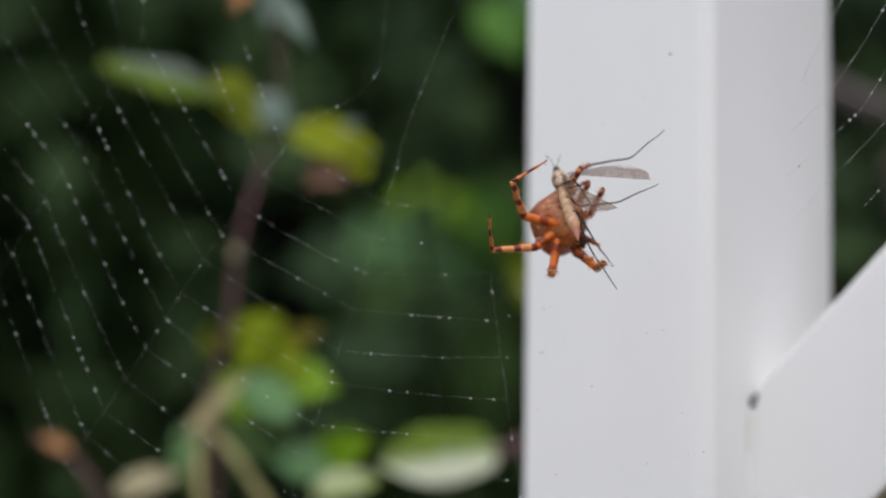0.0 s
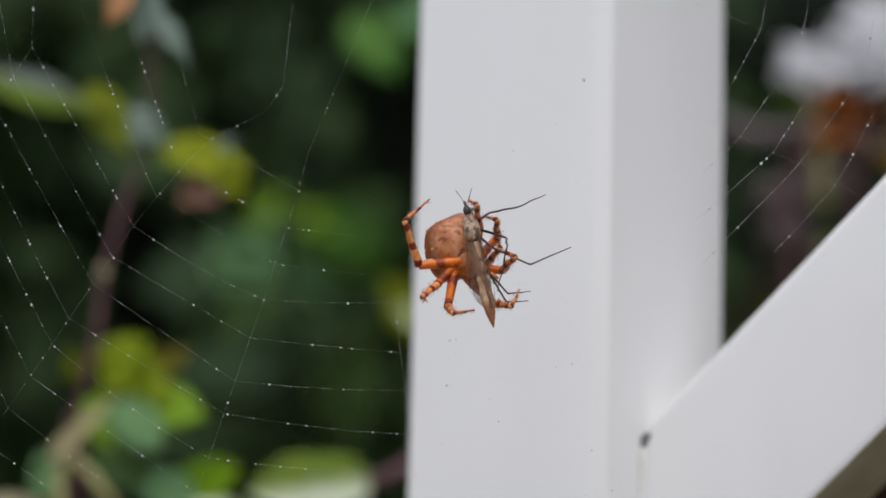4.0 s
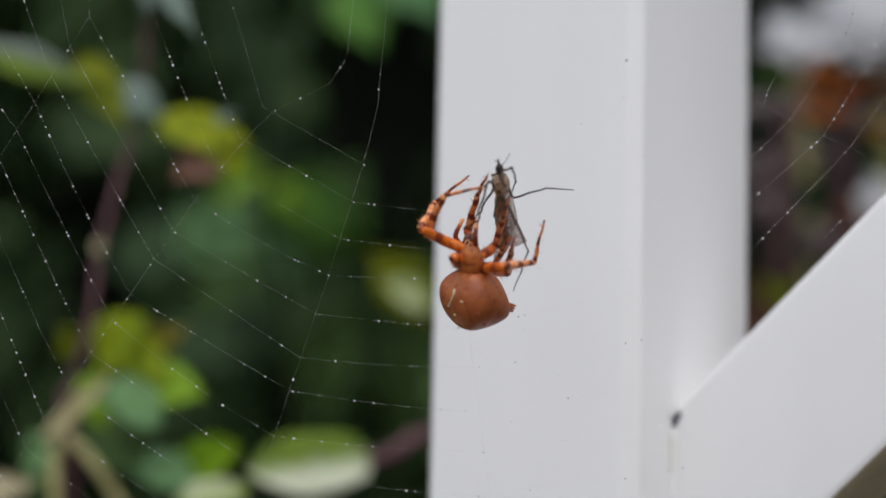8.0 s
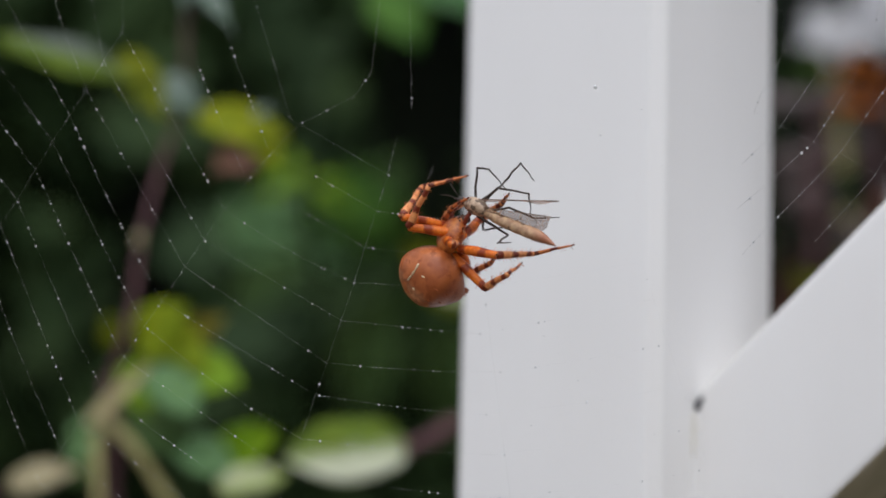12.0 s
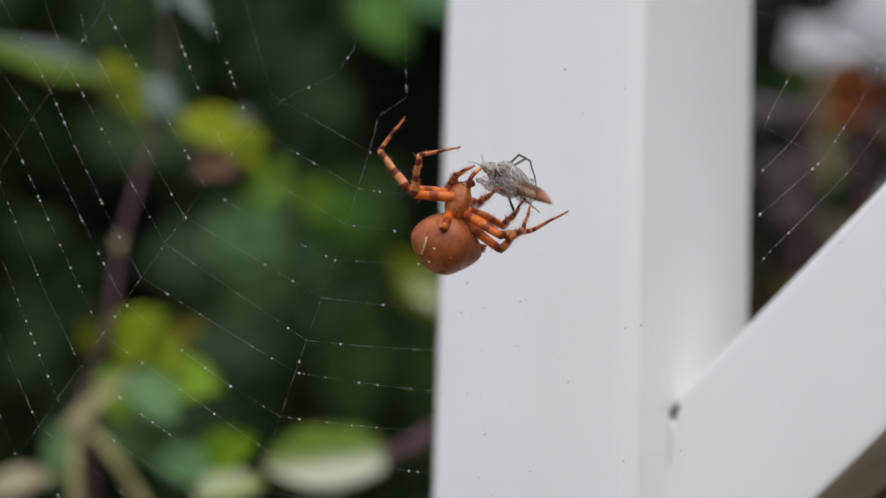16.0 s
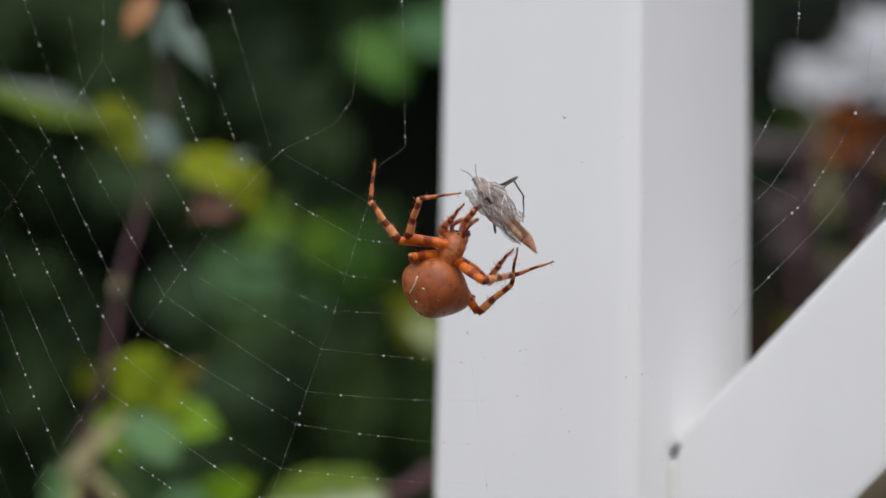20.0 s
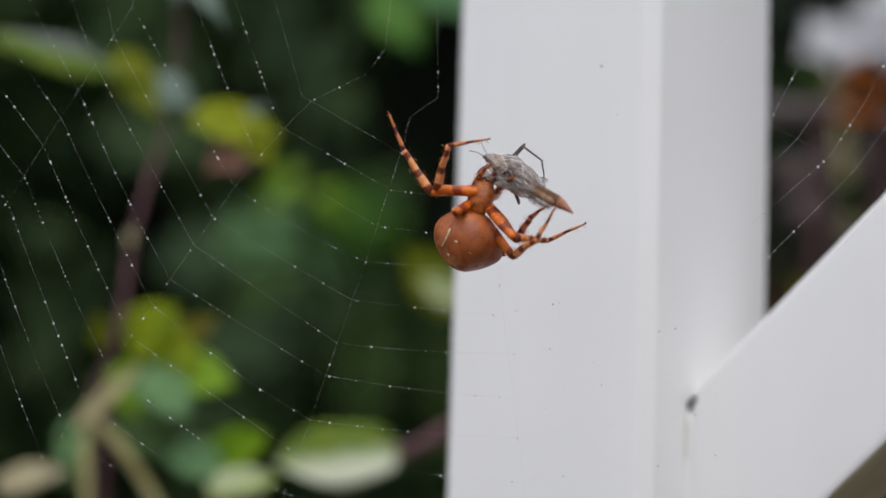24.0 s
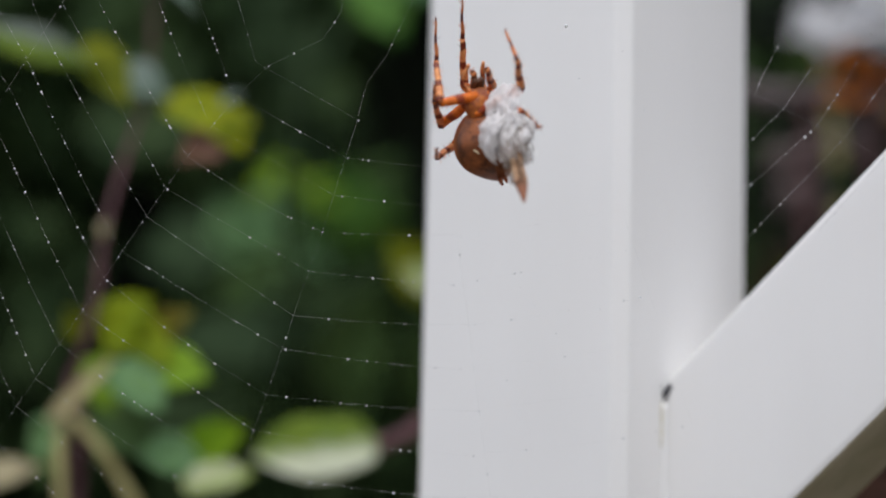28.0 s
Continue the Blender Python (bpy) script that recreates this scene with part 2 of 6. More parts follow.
FLY_BODY = shade("fly_body", (0.60, 0.45, 0.32), (0.34, 0.22, 0.14), 0.0011, 0.5, bump=0.5, bump_size=0.0002)
FLY_TAIL = shade("fly_tail", (0.56, 0.38, 0.22), (0.32, 0.18, 0.10), 0.0011, 0.5, bump=0.4, bump_size=0.0002)
FLY_LEG = shade("fly_leg", (0.030, 0.022, 0.018), (0.075, 0.052, 0.038), 0.0015, 0.5)
FLY_WING = shade("fly_wing", (0.38, 0.225, 0.145), (0.22, 0.115, 0.070), 0.0012, 0.3, through_light=0.6)
FLY_VEIN = shade("fly_vein", (0.20, 0.135, 0.09), (0.12, 0.08, 0.055), 0.001, 0.5)


def sheer(m, amount):
    """Lets that share of the light pass straight through a thin film."""
    n, link = m.node_tree.nodes, m.node_tree.links.new
    out = n["Material Output"]
    was = out.inputs[0].links[0].from_socket
    mix, clean = n.new("ShaderNodeMixShader"), n.new("ShaderNodeBsdfTransparent")
    mix.inputs[0].default_value = amount
    link(was, mix.inputs[1])
    link(clean.outputs[0], mix.inputs[2])
    link(mix.outputs[0], out.inputs[0])


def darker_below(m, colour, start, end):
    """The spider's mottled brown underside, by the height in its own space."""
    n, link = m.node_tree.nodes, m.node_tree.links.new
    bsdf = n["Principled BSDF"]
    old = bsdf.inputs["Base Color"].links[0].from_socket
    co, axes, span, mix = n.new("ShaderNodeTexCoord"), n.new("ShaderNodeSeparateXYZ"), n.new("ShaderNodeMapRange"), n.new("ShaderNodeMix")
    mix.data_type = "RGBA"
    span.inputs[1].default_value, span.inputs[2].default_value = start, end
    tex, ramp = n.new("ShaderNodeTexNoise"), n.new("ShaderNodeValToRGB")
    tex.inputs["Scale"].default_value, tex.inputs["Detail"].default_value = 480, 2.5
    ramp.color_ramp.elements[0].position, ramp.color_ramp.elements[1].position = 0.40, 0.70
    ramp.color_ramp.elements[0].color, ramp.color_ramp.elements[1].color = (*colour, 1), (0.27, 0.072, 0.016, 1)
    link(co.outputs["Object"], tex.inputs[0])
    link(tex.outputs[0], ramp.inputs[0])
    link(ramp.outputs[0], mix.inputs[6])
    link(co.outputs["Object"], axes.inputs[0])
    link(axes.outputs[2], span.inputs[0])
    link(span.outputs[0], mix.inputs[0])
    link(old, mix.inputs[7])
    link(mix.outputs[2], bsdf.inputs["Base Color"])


def speckled(m, colour, size, share):
    """Small dark spots over a colour."""
    n, link = m.node_tree.nodes, m.node_tree.links.new
    bsdf = n["Principled BSDF"]
    old = bsdf.inputs["Base Color"].links[0].from_socket
    co, tex, ramp, mix = n.new("ShaderNodeTexCoord"), n.new("ShaderNodeTexNoise"), n.new("ShaderNodeValToRGB"), n.new("ShaderNodeMix")
    mix.data_type = "RGBA"
    tex.inputs["Scale"].default_value, tex.inputs["Detail"].default_value = 1 / size, 2.0
    ramp.color_ramp.elements[0].position, ramp.color_ramp.elements[1].position = share, share + 0.09
    link(co.outputs["Object"], tex.inputs[0])
    link(tex.outputs[0], ramp.inputs[0])
    link(ramp.outputs[0], mix.inputs[0])
    mix.inputs[6].default_value = (*colour, 1)
    link(old, mix.inputs[7])
    link(mix.outputs[2], bsdf.inputs["Base Color"])


def white_edge(m, colour, start, end):
    """A pale margin along one side of a leaf, with a ragged border."""
    n, link = m.node_tree.nodes, m.node_tree.links.new
    bsdf = n["Principled BSDF"]
    old = bsdf.inputs["Base Color"].links[0].from_socket
    co, axes, span, mix = n.new("ShaderNodeTexCoord"), n.new("ShaderNodeSeparateXYZ"), n.new("ShaderNodeMapRange"), n.new("ShaderNodeMix")
    tex, add = n.new("ShaderNodeTexNoise"), n.new("ShaderNodeMath")
    tex.inputs["Scale"].default_value = 260
    add.operation = "MULTIPLY_ADD"
    add.inputs[1].default_value = 0.006
    mix.data_type = "RGBA"
    span.inputs[1].default_value, span.inputs[2].default_value = start + 0.003, end + 0.003
    mix.inputs[7].default_value = (*colour, 1)
    link(co.outputs["Object"], axes.inputs[0])
    link(co.outputs["Object"], tex.inputs[0])
    link(tex.outputs[0], add.inputs[0])
    link(axes.outputs[1], add.inputs[2])
    link(add.outputs[0], span.inputs[0])
    link(span.outputs[0], mix.inputs[0])
    link(old, mix.inputs[6])
    link(mix.outputs[2], bsdf.inputs["Base Color"])
    for node in n:
        if node.type == "BSDF_TRANSLUCENT":
            link(mix.outputs[2], node.inputs[0])


def folium(m, dark, pale):
    """The wavy leaf mark on the spider's back: a dark border along a paler field, by the place in its own space."""
    n, link = m.node_tree.nodes, m.node_tree.links.new
    bsdf = n["Principled BSDF"]

    def math_node(kind, a, b, c=None):
        q = n.new("ShaderNodeMath")
        q.operation = kind
        for socket, value in zip(q.inputs, (a, b, c)):
            if value is None:
                continue
            if isinstance(value, (int, float)):
                socket.default_value = value
            else:
                link(value, socket)
        return q.outputs[0]

    co, axes, tex = n.new("ShaderNodeTexCoord"), n.new("ShaderNodeSeparateXYZ"), n.new("ShaderNodeTexNoise")
    tex.inputs["Scale"].default_value, tex.inputs["Detail"].default_value = 900, 3.0
    link(co.outputs["Object"], axes.inputs[0])
    link(co.outputs["Object"], tex.inputs[0])
    x, y, z = axes.outputs
    wave = math_node("MULTIPLY", math_node("SINE", math_node("MULTIPLY", x, 4600), 0), 0.00045)
    wander = math_node("MULTIPLY_ADD", tex.outputs[0], 0.0012, -0.0006)
    side = math_node("ADD", math_node("ADD", y, wave), wander)
    border = math_node("SUBTRACT", 1, math_node("DIVIDE", math_node("ABSOLUTE", math_node("SUBTRACT", side, 0.0016), 0), 0.0007))
    span = n.new("ShaderNodeMapRange")
    span.inputs[1].default_value, span.inputs[2].default_value, span.inputs[4].default_value = 0.0, 0.7, 0.85
    link(border, span.inputs[0])
    flank = n.new("ShaderNodeMapRange")
    flank.inputs[1].default_value, flank.inputs[2].default_value, flank.inputs[4].default_value = 0.0012, 0.0030, 0.55
    link(side, flank.inputs[0])
    for weight, colour in ((span.outputs[0], dark), (flank.outputs[0], pale)):
        mix = n.new("ShaderNodeMix")
        mix.data_type = "RGBA"
        link(weight, mix.inputs[0])
        link(bsdf.inputs["Base Color"].links[0].from_socket, mix.inputs[6])
        mix.inputs[7].default_value = (*colour, 1)
        link(mix.outputs[2], bsdf.inputs["Base Color"])


def tinted(m, axis, colour, start, end, most):
    """A second colour that comes in along one axis of the thing's own space, with an uneven border."""
    n, link = m.node_tree.nodes, m.node_tree.links.new
    bsdf = n["Principled BSDF"]
    co, axes, span, mix = n.new("ShaderNodeTexCoord"), n.new("ShaderNodeSeparateXYZ"), n.new("ShaderNodeMapRange"), n.new("ShaderNodeMix")
    tex, add = n.new("ShaderNodeTexNoise"), n.new("ShaderNodeMath")
    tex.inputs["Scale"].default_value, tex.inputs["Detail"].default_value = 500, 5.0
    add.operation = "MULTIPLY_ADD"
    add.inputs[1].default_value = 0.003
    mix.data_type = "RGBA"
    span.inputs[1].default_value, span.inputs[2].default_value, span.inputs[4].default_value = start + 0.0015, end + 0.0015, most
    mix.inputs[7].default_value = (*colour, 1)
    link(co.outputs["Object"], axes.inputs[0])
    link(co.outputs["Object"], tex.inputs[0])
    link(tex.outputs[0], add.inputs[0])
    link(axes.outputs[axis], add.inputs[2])
    link(add.outputs[0], span.inputs[0])
    link(span.outputs[0], mix.inputs[0])
    link(bsdf.inputs["Base Color"].links[0].from_socket, mix.inputs[6])
    link(mix.outputs[2], bsdf.inputs["Base Color"])


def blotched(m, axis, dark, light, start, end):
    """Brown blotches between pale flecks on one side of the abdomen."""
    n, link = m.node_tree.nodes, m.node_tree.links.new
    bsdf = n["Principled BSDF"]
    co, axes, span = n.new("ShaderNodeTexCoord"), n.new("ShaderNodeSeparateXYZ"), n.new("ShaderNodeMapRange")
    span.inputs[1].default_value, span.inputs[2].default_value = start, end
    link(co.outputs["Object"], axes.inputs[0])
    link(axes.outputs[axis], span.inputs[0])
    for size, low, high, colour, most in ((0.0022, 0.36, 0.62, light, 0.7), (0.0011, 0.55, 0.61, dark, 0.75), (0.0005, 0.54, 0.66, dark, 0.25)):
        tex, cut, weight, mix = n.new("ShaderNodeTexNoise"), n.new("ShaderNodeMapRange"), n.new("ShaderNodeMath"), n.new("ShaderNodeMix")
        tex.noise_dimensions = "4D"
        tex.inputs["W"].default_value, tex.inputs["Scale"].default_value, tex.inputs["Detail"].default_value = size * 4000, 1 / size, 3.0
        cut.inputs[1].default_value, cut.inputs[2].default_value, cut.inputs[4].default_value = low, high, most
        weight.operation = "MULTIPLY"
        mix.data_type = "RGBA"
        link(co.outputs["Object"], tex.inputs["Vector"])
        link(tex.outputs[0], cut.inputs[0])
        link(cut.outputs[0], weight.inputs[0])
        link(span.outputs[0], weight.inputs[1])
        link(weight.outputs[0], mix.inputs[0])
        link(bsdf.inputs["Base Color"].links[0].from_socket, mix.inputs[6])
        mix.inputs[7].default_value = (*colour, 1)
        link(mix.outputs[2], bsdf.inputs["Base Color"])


folium(SPIDER_BACK, (0.11, 0.024, 0.007), (0.50, 0.175, 0.060))
white_edge(LEAF_RIM, (0.155, 0.19, 0.155), 0.0006, 0.0026)
white_edge(LEAF_EDGED, (0.66, 0.70, 0.52), -0.0018, 0.0036)
speckled(SPIDER_BACK, (0.31, 0.072, 0.014), 0.0012, 0.36)
speckled(FLY_BODY, (0.13, 0.085, 0.055), 0.0012, 0.44)
speckled(FLY_TAIL, (0.12, 0.066, 0.036), 0.0015, 0.36)
tinted(FLY_TAIL, 0, (0.30, 0.085, 0.035), -0.0130, -0.0165, 0.8)
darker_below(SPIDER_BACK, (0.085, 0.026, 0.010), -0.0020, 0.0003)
# z tint paints top-down shade into the abdomen's colour
tinted(SPIDER_BACK, 2, (0.21, 0.050, 0.014), 0.0014, 0.0044, 0.5)
tinted(SPIDER_BACK, 0, (0.20, 0.048, 0.013), -0.0030, -0.0088, 0.6)
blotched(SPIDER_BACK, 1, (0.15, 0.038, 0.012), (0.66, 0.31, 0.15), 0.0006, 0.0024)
blotched(SPIDER_BACK, 2, (0.080, 0.020, 0.007), (0.36, 0.12, 0.04), -0.0004, -0.0020)
sheer(FLY_WING, 0.40)
sheer(GAUZE, 0.32)
sheer(GAUZE_GREY, 0.48)

# ---------------------------------------------------------------- building helpers


def mesh_of(name, bm, material, smooth=True):
    me = bpy.data.meshes.new(name)
    bm.normal_update()
    bm.to_mesh(me)
    bm.free()
    me.materials.append(material)
    for p in me.polygons:
        p.use_smooth = smooth
    return me


def part(name, bm, material, parent, label="", smooth=True):
    ob = new(name, bm if isinstance(bm, bpy.types.Mesh) else mesh_of(name, bm, material, smooth))
    ob.parent = parent
    if label:
        tagged(ob, label)
    return ob


def tube(bm, points, radii, sides=8, squash=1.0):
    """A closed tube along points; radii one for all or one for each."""
    pts = [Vector(p) for p in points]
    if not hasattr(radii, "__len__"):
        radii = [radii] * len(pts)
    radii = [float(r) for r in radii]
    rings, side = [], None
    for i, p in enumerate(pts):
        way = (pts[min(i + 1, len(pts) - 1)] - pts[max(i - 1, 0)]).normalized()
        if side is None:
            side = way.orthogonal().normalized()
        side = (side - way * side.dot(way)).normalized()
        up = way.cross(side)
        rings.append([bm.verts.new(p + radii[i] * (math.cos(a) * side + squash * math.sin(a) * up))
                      for a in (2 * math.pi * k / sides for k in range(sides))])
    for a, b in zip(rings, rings[1:]):
        for k in range(sides):
            bm.faces.new((a[k], a[(k + 1) % sides], b[(k + 1) % sides], b[k]))
    bm.faces.new(rings[0][::-1])
    bm.faces.new(rings[-1])
    return bm


def blob(bm, centre, size, rings=12, sides=16, shape=None):
    """A closed round body along x; shape(u) widens or narrows it from tail (0) to head (1)."""
    c, (a, b, h) = Vector(centre), size
    rows = []
    for i in range(1, rings):
        u = i / rings
        x, r = -math.cos(math.pi * u), math.sin(math.pi * u)
        k = shape(u) if shape else 1
        rows.append([bm.verts.new(c + Vector((a * x, b * r * k * math.cos(f), h * r * k * math.sin(f))))
                     for f in (2 * math.pi * j / sides for j in range(sides))])
    ends = bm.verts.new(c - Vector((a, 0, 0))), bm.verts.new(c + Vector((a, 0, 0)))
    for p, q in zip(rows, rows[1:]):
        for j in range(sides):
            bm.faces.new((p[j], q[j], q[(j + 1) % sides], p[(j + 1) % sides]))
    for j in range(sides):
        bm.faces.new((ends[0], rows[0][j], rows[0][(j + 1) % sides]))
        bm.faces.new((ends[1], rows[-1][(j + 1) % sides], rows[-1][j]))
    return bm


def prism(bm, outline, z0, z1):
    low = [bm.verts.new((x, y, z0)) for x, y in outline]
    top = [bm.verts.new((x, y, z1)) for x, y in outline]
    bm.faces.new(low[::-1])
    bm.faces.new(top)
    for i in range(len(outline)):
        j = (i + 1) % len(outline)
        bm.faces.new((low[i], low[j], top[j], top[i]))
    return bm


def leaf_mesh(name, length, width, material, fold=0.25, droop=0.3, wave=0.06, point=1.6, seed=1, curl=0.0, blunt=0.8):
    """A leaf from its stalk end at the origin along x: pointed, folded along the midrib, drooping, with a thin body."""
    rng = random.Random(seed)
    bm = bmesh.new()
    nu, nv = 14, 8
    phase = rng.uniform(0, 6)
    grid = {}
    for side in (0, 1):
        for i in range(nu + 1):
            u = i / nu
            w = width / 2 * (math.sin(math.pi * u ** 0.8) ** blunt * (1 - u ** 6 * (blunt > 0.7)) + 0.015) * (1 if u < 0.5 else (1 - ((u - 0.5) / 0.5) ** point * 0.35))
            for j in range(nv + 1):
                v = j / nv * 2 - 1
                x = length * u * (1 - 0.04 * v * v)
                y = v * w
                z = fold * abs(v) * w - droop * length * u * u + wave * width * math.sin(9 * u + phase + 2 * v) * abs(v)
                z += curl * width * (v * v) * u
                z += -0.012 * width * math.cos(v * 14 - u * 20) * (1 - abs(v))
                grid[side, i, j] = bm.verts.new((x, y, z - side * 0.00025))
    for i in range(nu):
        for j in range(nv):
            bm.faces.new((grid[0, i, j], grid[0, i + 1, j], grid[0, i + 1, j + 1], grid[0, i, j + 1]))
            bm.faces.new((grid[1, i, j], grid[1, i, j + 1], grid[1, i + 1, j + 1], grid[1, i + 1, j]))
    for i in range(nu):
        for j, k in ((0, 1), (nv, -1)):
            q = (grid[0, i, j], grid[1, i, j], grid[1, i + 1, j], grid[0, i + 1, j])
            bm.faces.new(q if k > 0 else q[::-1])
    for j in range(nv):
        for i, k in ((0, -1), (nu, 1)):
            q = (grid[0, i, j], grid[1, i, j], grid[1, i, j + 1], grid[0, i, j + 1])
            bm.faces.new(q if k > 0 else q[::-1])
    return mesh_of(name, bm, material)


def aim(base, tip, facing):
    """The pose whose x runs from base to tip and whose z leans towards facing."""
    x = (Vector(tip) - Vector(base)).normalized()
    z = Vector(facing)
    z = (z - x * z.dot(x)).normalized()
    return Matrix.Translation(base) @ Matrix((x, z.cross(x), z)).transposed().to_4x4()


LEAVES = 0


def leaf(plant, base, tip, width, facing, material, **how):
    """One leaf of a plant, between two places, with its blade turned to facing."""
    global LEAVES
    LEAVES += 1
    length = (Vector(tip) - Vector(base)).length
    ob = part("leaf", leaf_mesh("leaf", length, width, material, seed=LEAVES, **how), None, plant)
    ob.matrix_basis = aim(base, tip, facing)
    return ob


def curve_points(points, steps=8):
    """A smooth line through places."""
    p = [Vector(q) for q in points]
    p = [p[0] * 2 - p[1], *p, p[-1] * 2 - p[-2]]
    out = []
    for i in range(1, len(p) - 2):
        for k in range(steps):
            t = k / steps
            out.append(0.5 * (2 * p[i] + (p[i + 1] - p[i - 1]) * t + (2 * p[i - 1] - 5 * p[i] + 4 * p[i + 1] - p[i + 2]) * t * t
                              + (3 * p[i] - p[i - 1] - 3 * p[i + 1] + p[i + 2]) * t ** 3))
    return out + [p[-2]]


def thing(name, label, category, at=None, group=""):
    ob = new(name)
    if at is not None:
        ob.matrix_basis = at
    return tagged(ob, label, category, group)


# ---------------------------------------------------------------- ground, post and brace

bm = bmesh.new()
bmesh.ops.create_grid(bm, x_segments=120, y_segments=120, size=60)
for v in bm.verts:
    v.co.x *= abs(v.co.x / 60) ** 1.5
    v.co.y *= abs(v.co.y / 60) ** 1.5
    v.co.z = 0.02 * noise.noise(v.co * 3) - 0.01
ground = tagged(new("ground", mesh_of("ground", bm, SOIL)), "brown garden soil and grit under the shrubs", "ground", kind="structure")

# unseen low wall, added to shape the light from behind the camera
bm = bmesh.new()
prism(bm, [(-4, -2.2), (4, -2.2), (4, -2.0), (-4, -2.0)], -0.1, 0.85)
tagged(new("light_block_south", mesh_of("light_block_south", bm, BLOCKER_BUFF, False)), "low buff rendered wall closing the garden", "wall", kind="structure")

# unseen wall, added to dim sky light on the post's right face
bm = bmesh.new()
prism(bm, [(1.6, -2.0), (1.8, -2.0), (1.8, 1.72), (1.6, 1.72)], -0.1, 1.65)
tagged(new("light_block_east", mesh_of("light_block_east", bm, BLOCKER_BUFF, False)), "plain buff rendered wall closing the garden", "wall", kind="structure")

TURN = radians(36)
CORNER = Vector((0.0311, 0.307, 0))
WIDE, DEEP = 0.0418, 0.0409


def build_post():
    post = thing("fence_post", "square white painted post with rounded edges", "post",
                 Matrix.Translation(CORNER) @ Matrix.Rotation(-TURN, 4, "Z"))
    bm = bmesh.new()
    cut, r, outline = 0.0021, 0.0005, []
    for cx, cy, a0 in ((0, 0, -90), (0, DEEP, 0), (-WIDE, DEEP, 90), (-WIDE, 0, 180)):
        # a flat chamfer whose two arrises are slightly rounded
        m = Matrix.Translation((cx, cy, 0)) @ Matrix.Rotation(radians(a0 + 90), 4, "Z")
        for ox, oy, first in ((-cut - 0.41 * r, r, -90), (-r, cut + 0.41 * r, -45)):
            outline += [tuple((m @ Vector((ox + r * math.cos(radians(first + k * 15)), oy + r * math.sin(radians(first + k * 15)), 0))).xy) for k in range(4)]
    prism(bm, outline, -0.3, 1.62)
    body = part("body", bm, WHITE_PAINT, post, smooth=False)
    for p in body.data.polygons:
        p.use_smooth = abs(p.normal.z) < 0.5 and p.area < 0.003
    body.data.set_sharp_from_angle(angle=radians(20))
    return post


def build_brace():
    brace = thing("diagonal_brace", "white painted diagonal brace joined to the post at a slant", "brace",
                  Matrix.Translation(CORNER - Vector((0.0004, 0, 0))) @ Matrix.Rotation(-TURN, 4, "Z"))
    rise, reach, tall, deep, set_back, top = 0.914, 0.34, 0.0396, 0.021, 0.0128, 1.0085
    bm = bmesh.new()
    outline = [(0.0006, top), (0.0006, top - tall), (reach, top - tall + rise * reach), (reach, top + rise * reach)]
    front = [bm.verts.new((x, set_back, z)) for x, z in outline]
    back = [bm.verts.new((x, set_back + deep, z)) for x, z in outline]
    bm.faces.new(front)
    bm.faces.new(back[::-1])
    for i in range(4):
        j = (i + 1) % 4
        bm.faces.new((front[j], front[i], back[i], back[j]))
    bmesh.ops.bevel(bm, geom=[e for e in bm.edges], offset=0.0014, segments=4, affect="EDGES", profile=0.6)
    body = part("body", bm, WHITE_PAINT, brace)
    body.data.materials.append(OLIVE_PAINT)
    # faces that point down take the darker olive paint
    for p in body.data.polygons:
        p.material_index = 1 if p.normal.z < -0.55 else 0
    body.data.set_sharp_from_angle(angle=radians(25))
    bead = bmesh.new()
    line = [(0.0003 + 0.0001 * math.sin(k * 1.7), set_back - 0.0007, top - 0.0034 - 0.0006 * k) for k in range(13)]
    tube(bead, line, [0.00012 + 0.00034 * math.sin(math.pi * min(1, (k + 0.5) / 13)) ** 0.6 for k in range(13)], 8, 0.5)
    part("sealant_bead", bead, SEAM_DIRT, brace, "stained sealant along the joint")
    seal = bmesh.new()
    tube(seal, [(0.0004, set_back + 0.0002, top - 0.0036 - 0.0012 * k) for k in range(28)], 0.0008, 8, 0.8)
    part("paint_fillet", seal, WHITE_PAINT, brace, "white paint bridging the joint")
    gap = bmesh.new()
    tube(gap, [(0.0003, set_back + 0.0002, top - 0.0029), (0.0007, set_back + 0.0001, top - 0.0020), (0.0014, set_back + 0.0002, top - 0.0011), (0.0023, set_back + 0.0008, top - 0.0003)], [0.00025, 0.00055, 0.0006, 0.0003], 8)
    part("joint_gap", gap, BLACK_GAP, brace, "dark open gap at the brace's upper corner")
    return brace


build_post()
build_brace()

# ---------------------------------------------------------------- shrub behind the web

shrub = thing("garden_shrub", "leafy shrub with a purplish stem and yellow-green leaves", "shrub")


def stem(plant, points, radii, material, name="stem", label=""):
    pts = curve_points(points)
    rr = np.interp(np.linspace(0, 1, len(pts)), np.linspace(0, 1, len(radii)), radii)
    return part(name, tube(bmesh.new(), pts, list(rr), 10), material, plant, label)


stem(shrub, [(-0.0704, 0.4360, 1.1195), (-0.0699, 0.4350, 1.0979), (-0.0701, 0.4340, 1.0779), (-0.0733, 0.4280, 1.0612), (-0.0763, 0.4230, 1.0433), (-0.0779, 0.4240, 1.0277), (-0.0832, 0.4280, 1.0102), (-0.0869, 0.4320, 1.0014), (-0.0864, 0.4350, 0.9863), (-0.0829, 0.4400, 0.9235), (-0.085, 0.47, -0.02)],
     (.0004, .0005, .0006, .0007, .0008, .0009, .0009, .0010, .0013, .0020, .0050), STEM_PURPLE, label="purplish brown woody stem")
node = bmesh.new()
blob(node, (-0.0765, 0.4225, 1.0439), (.0013, .0013, .0020), 8, 12)
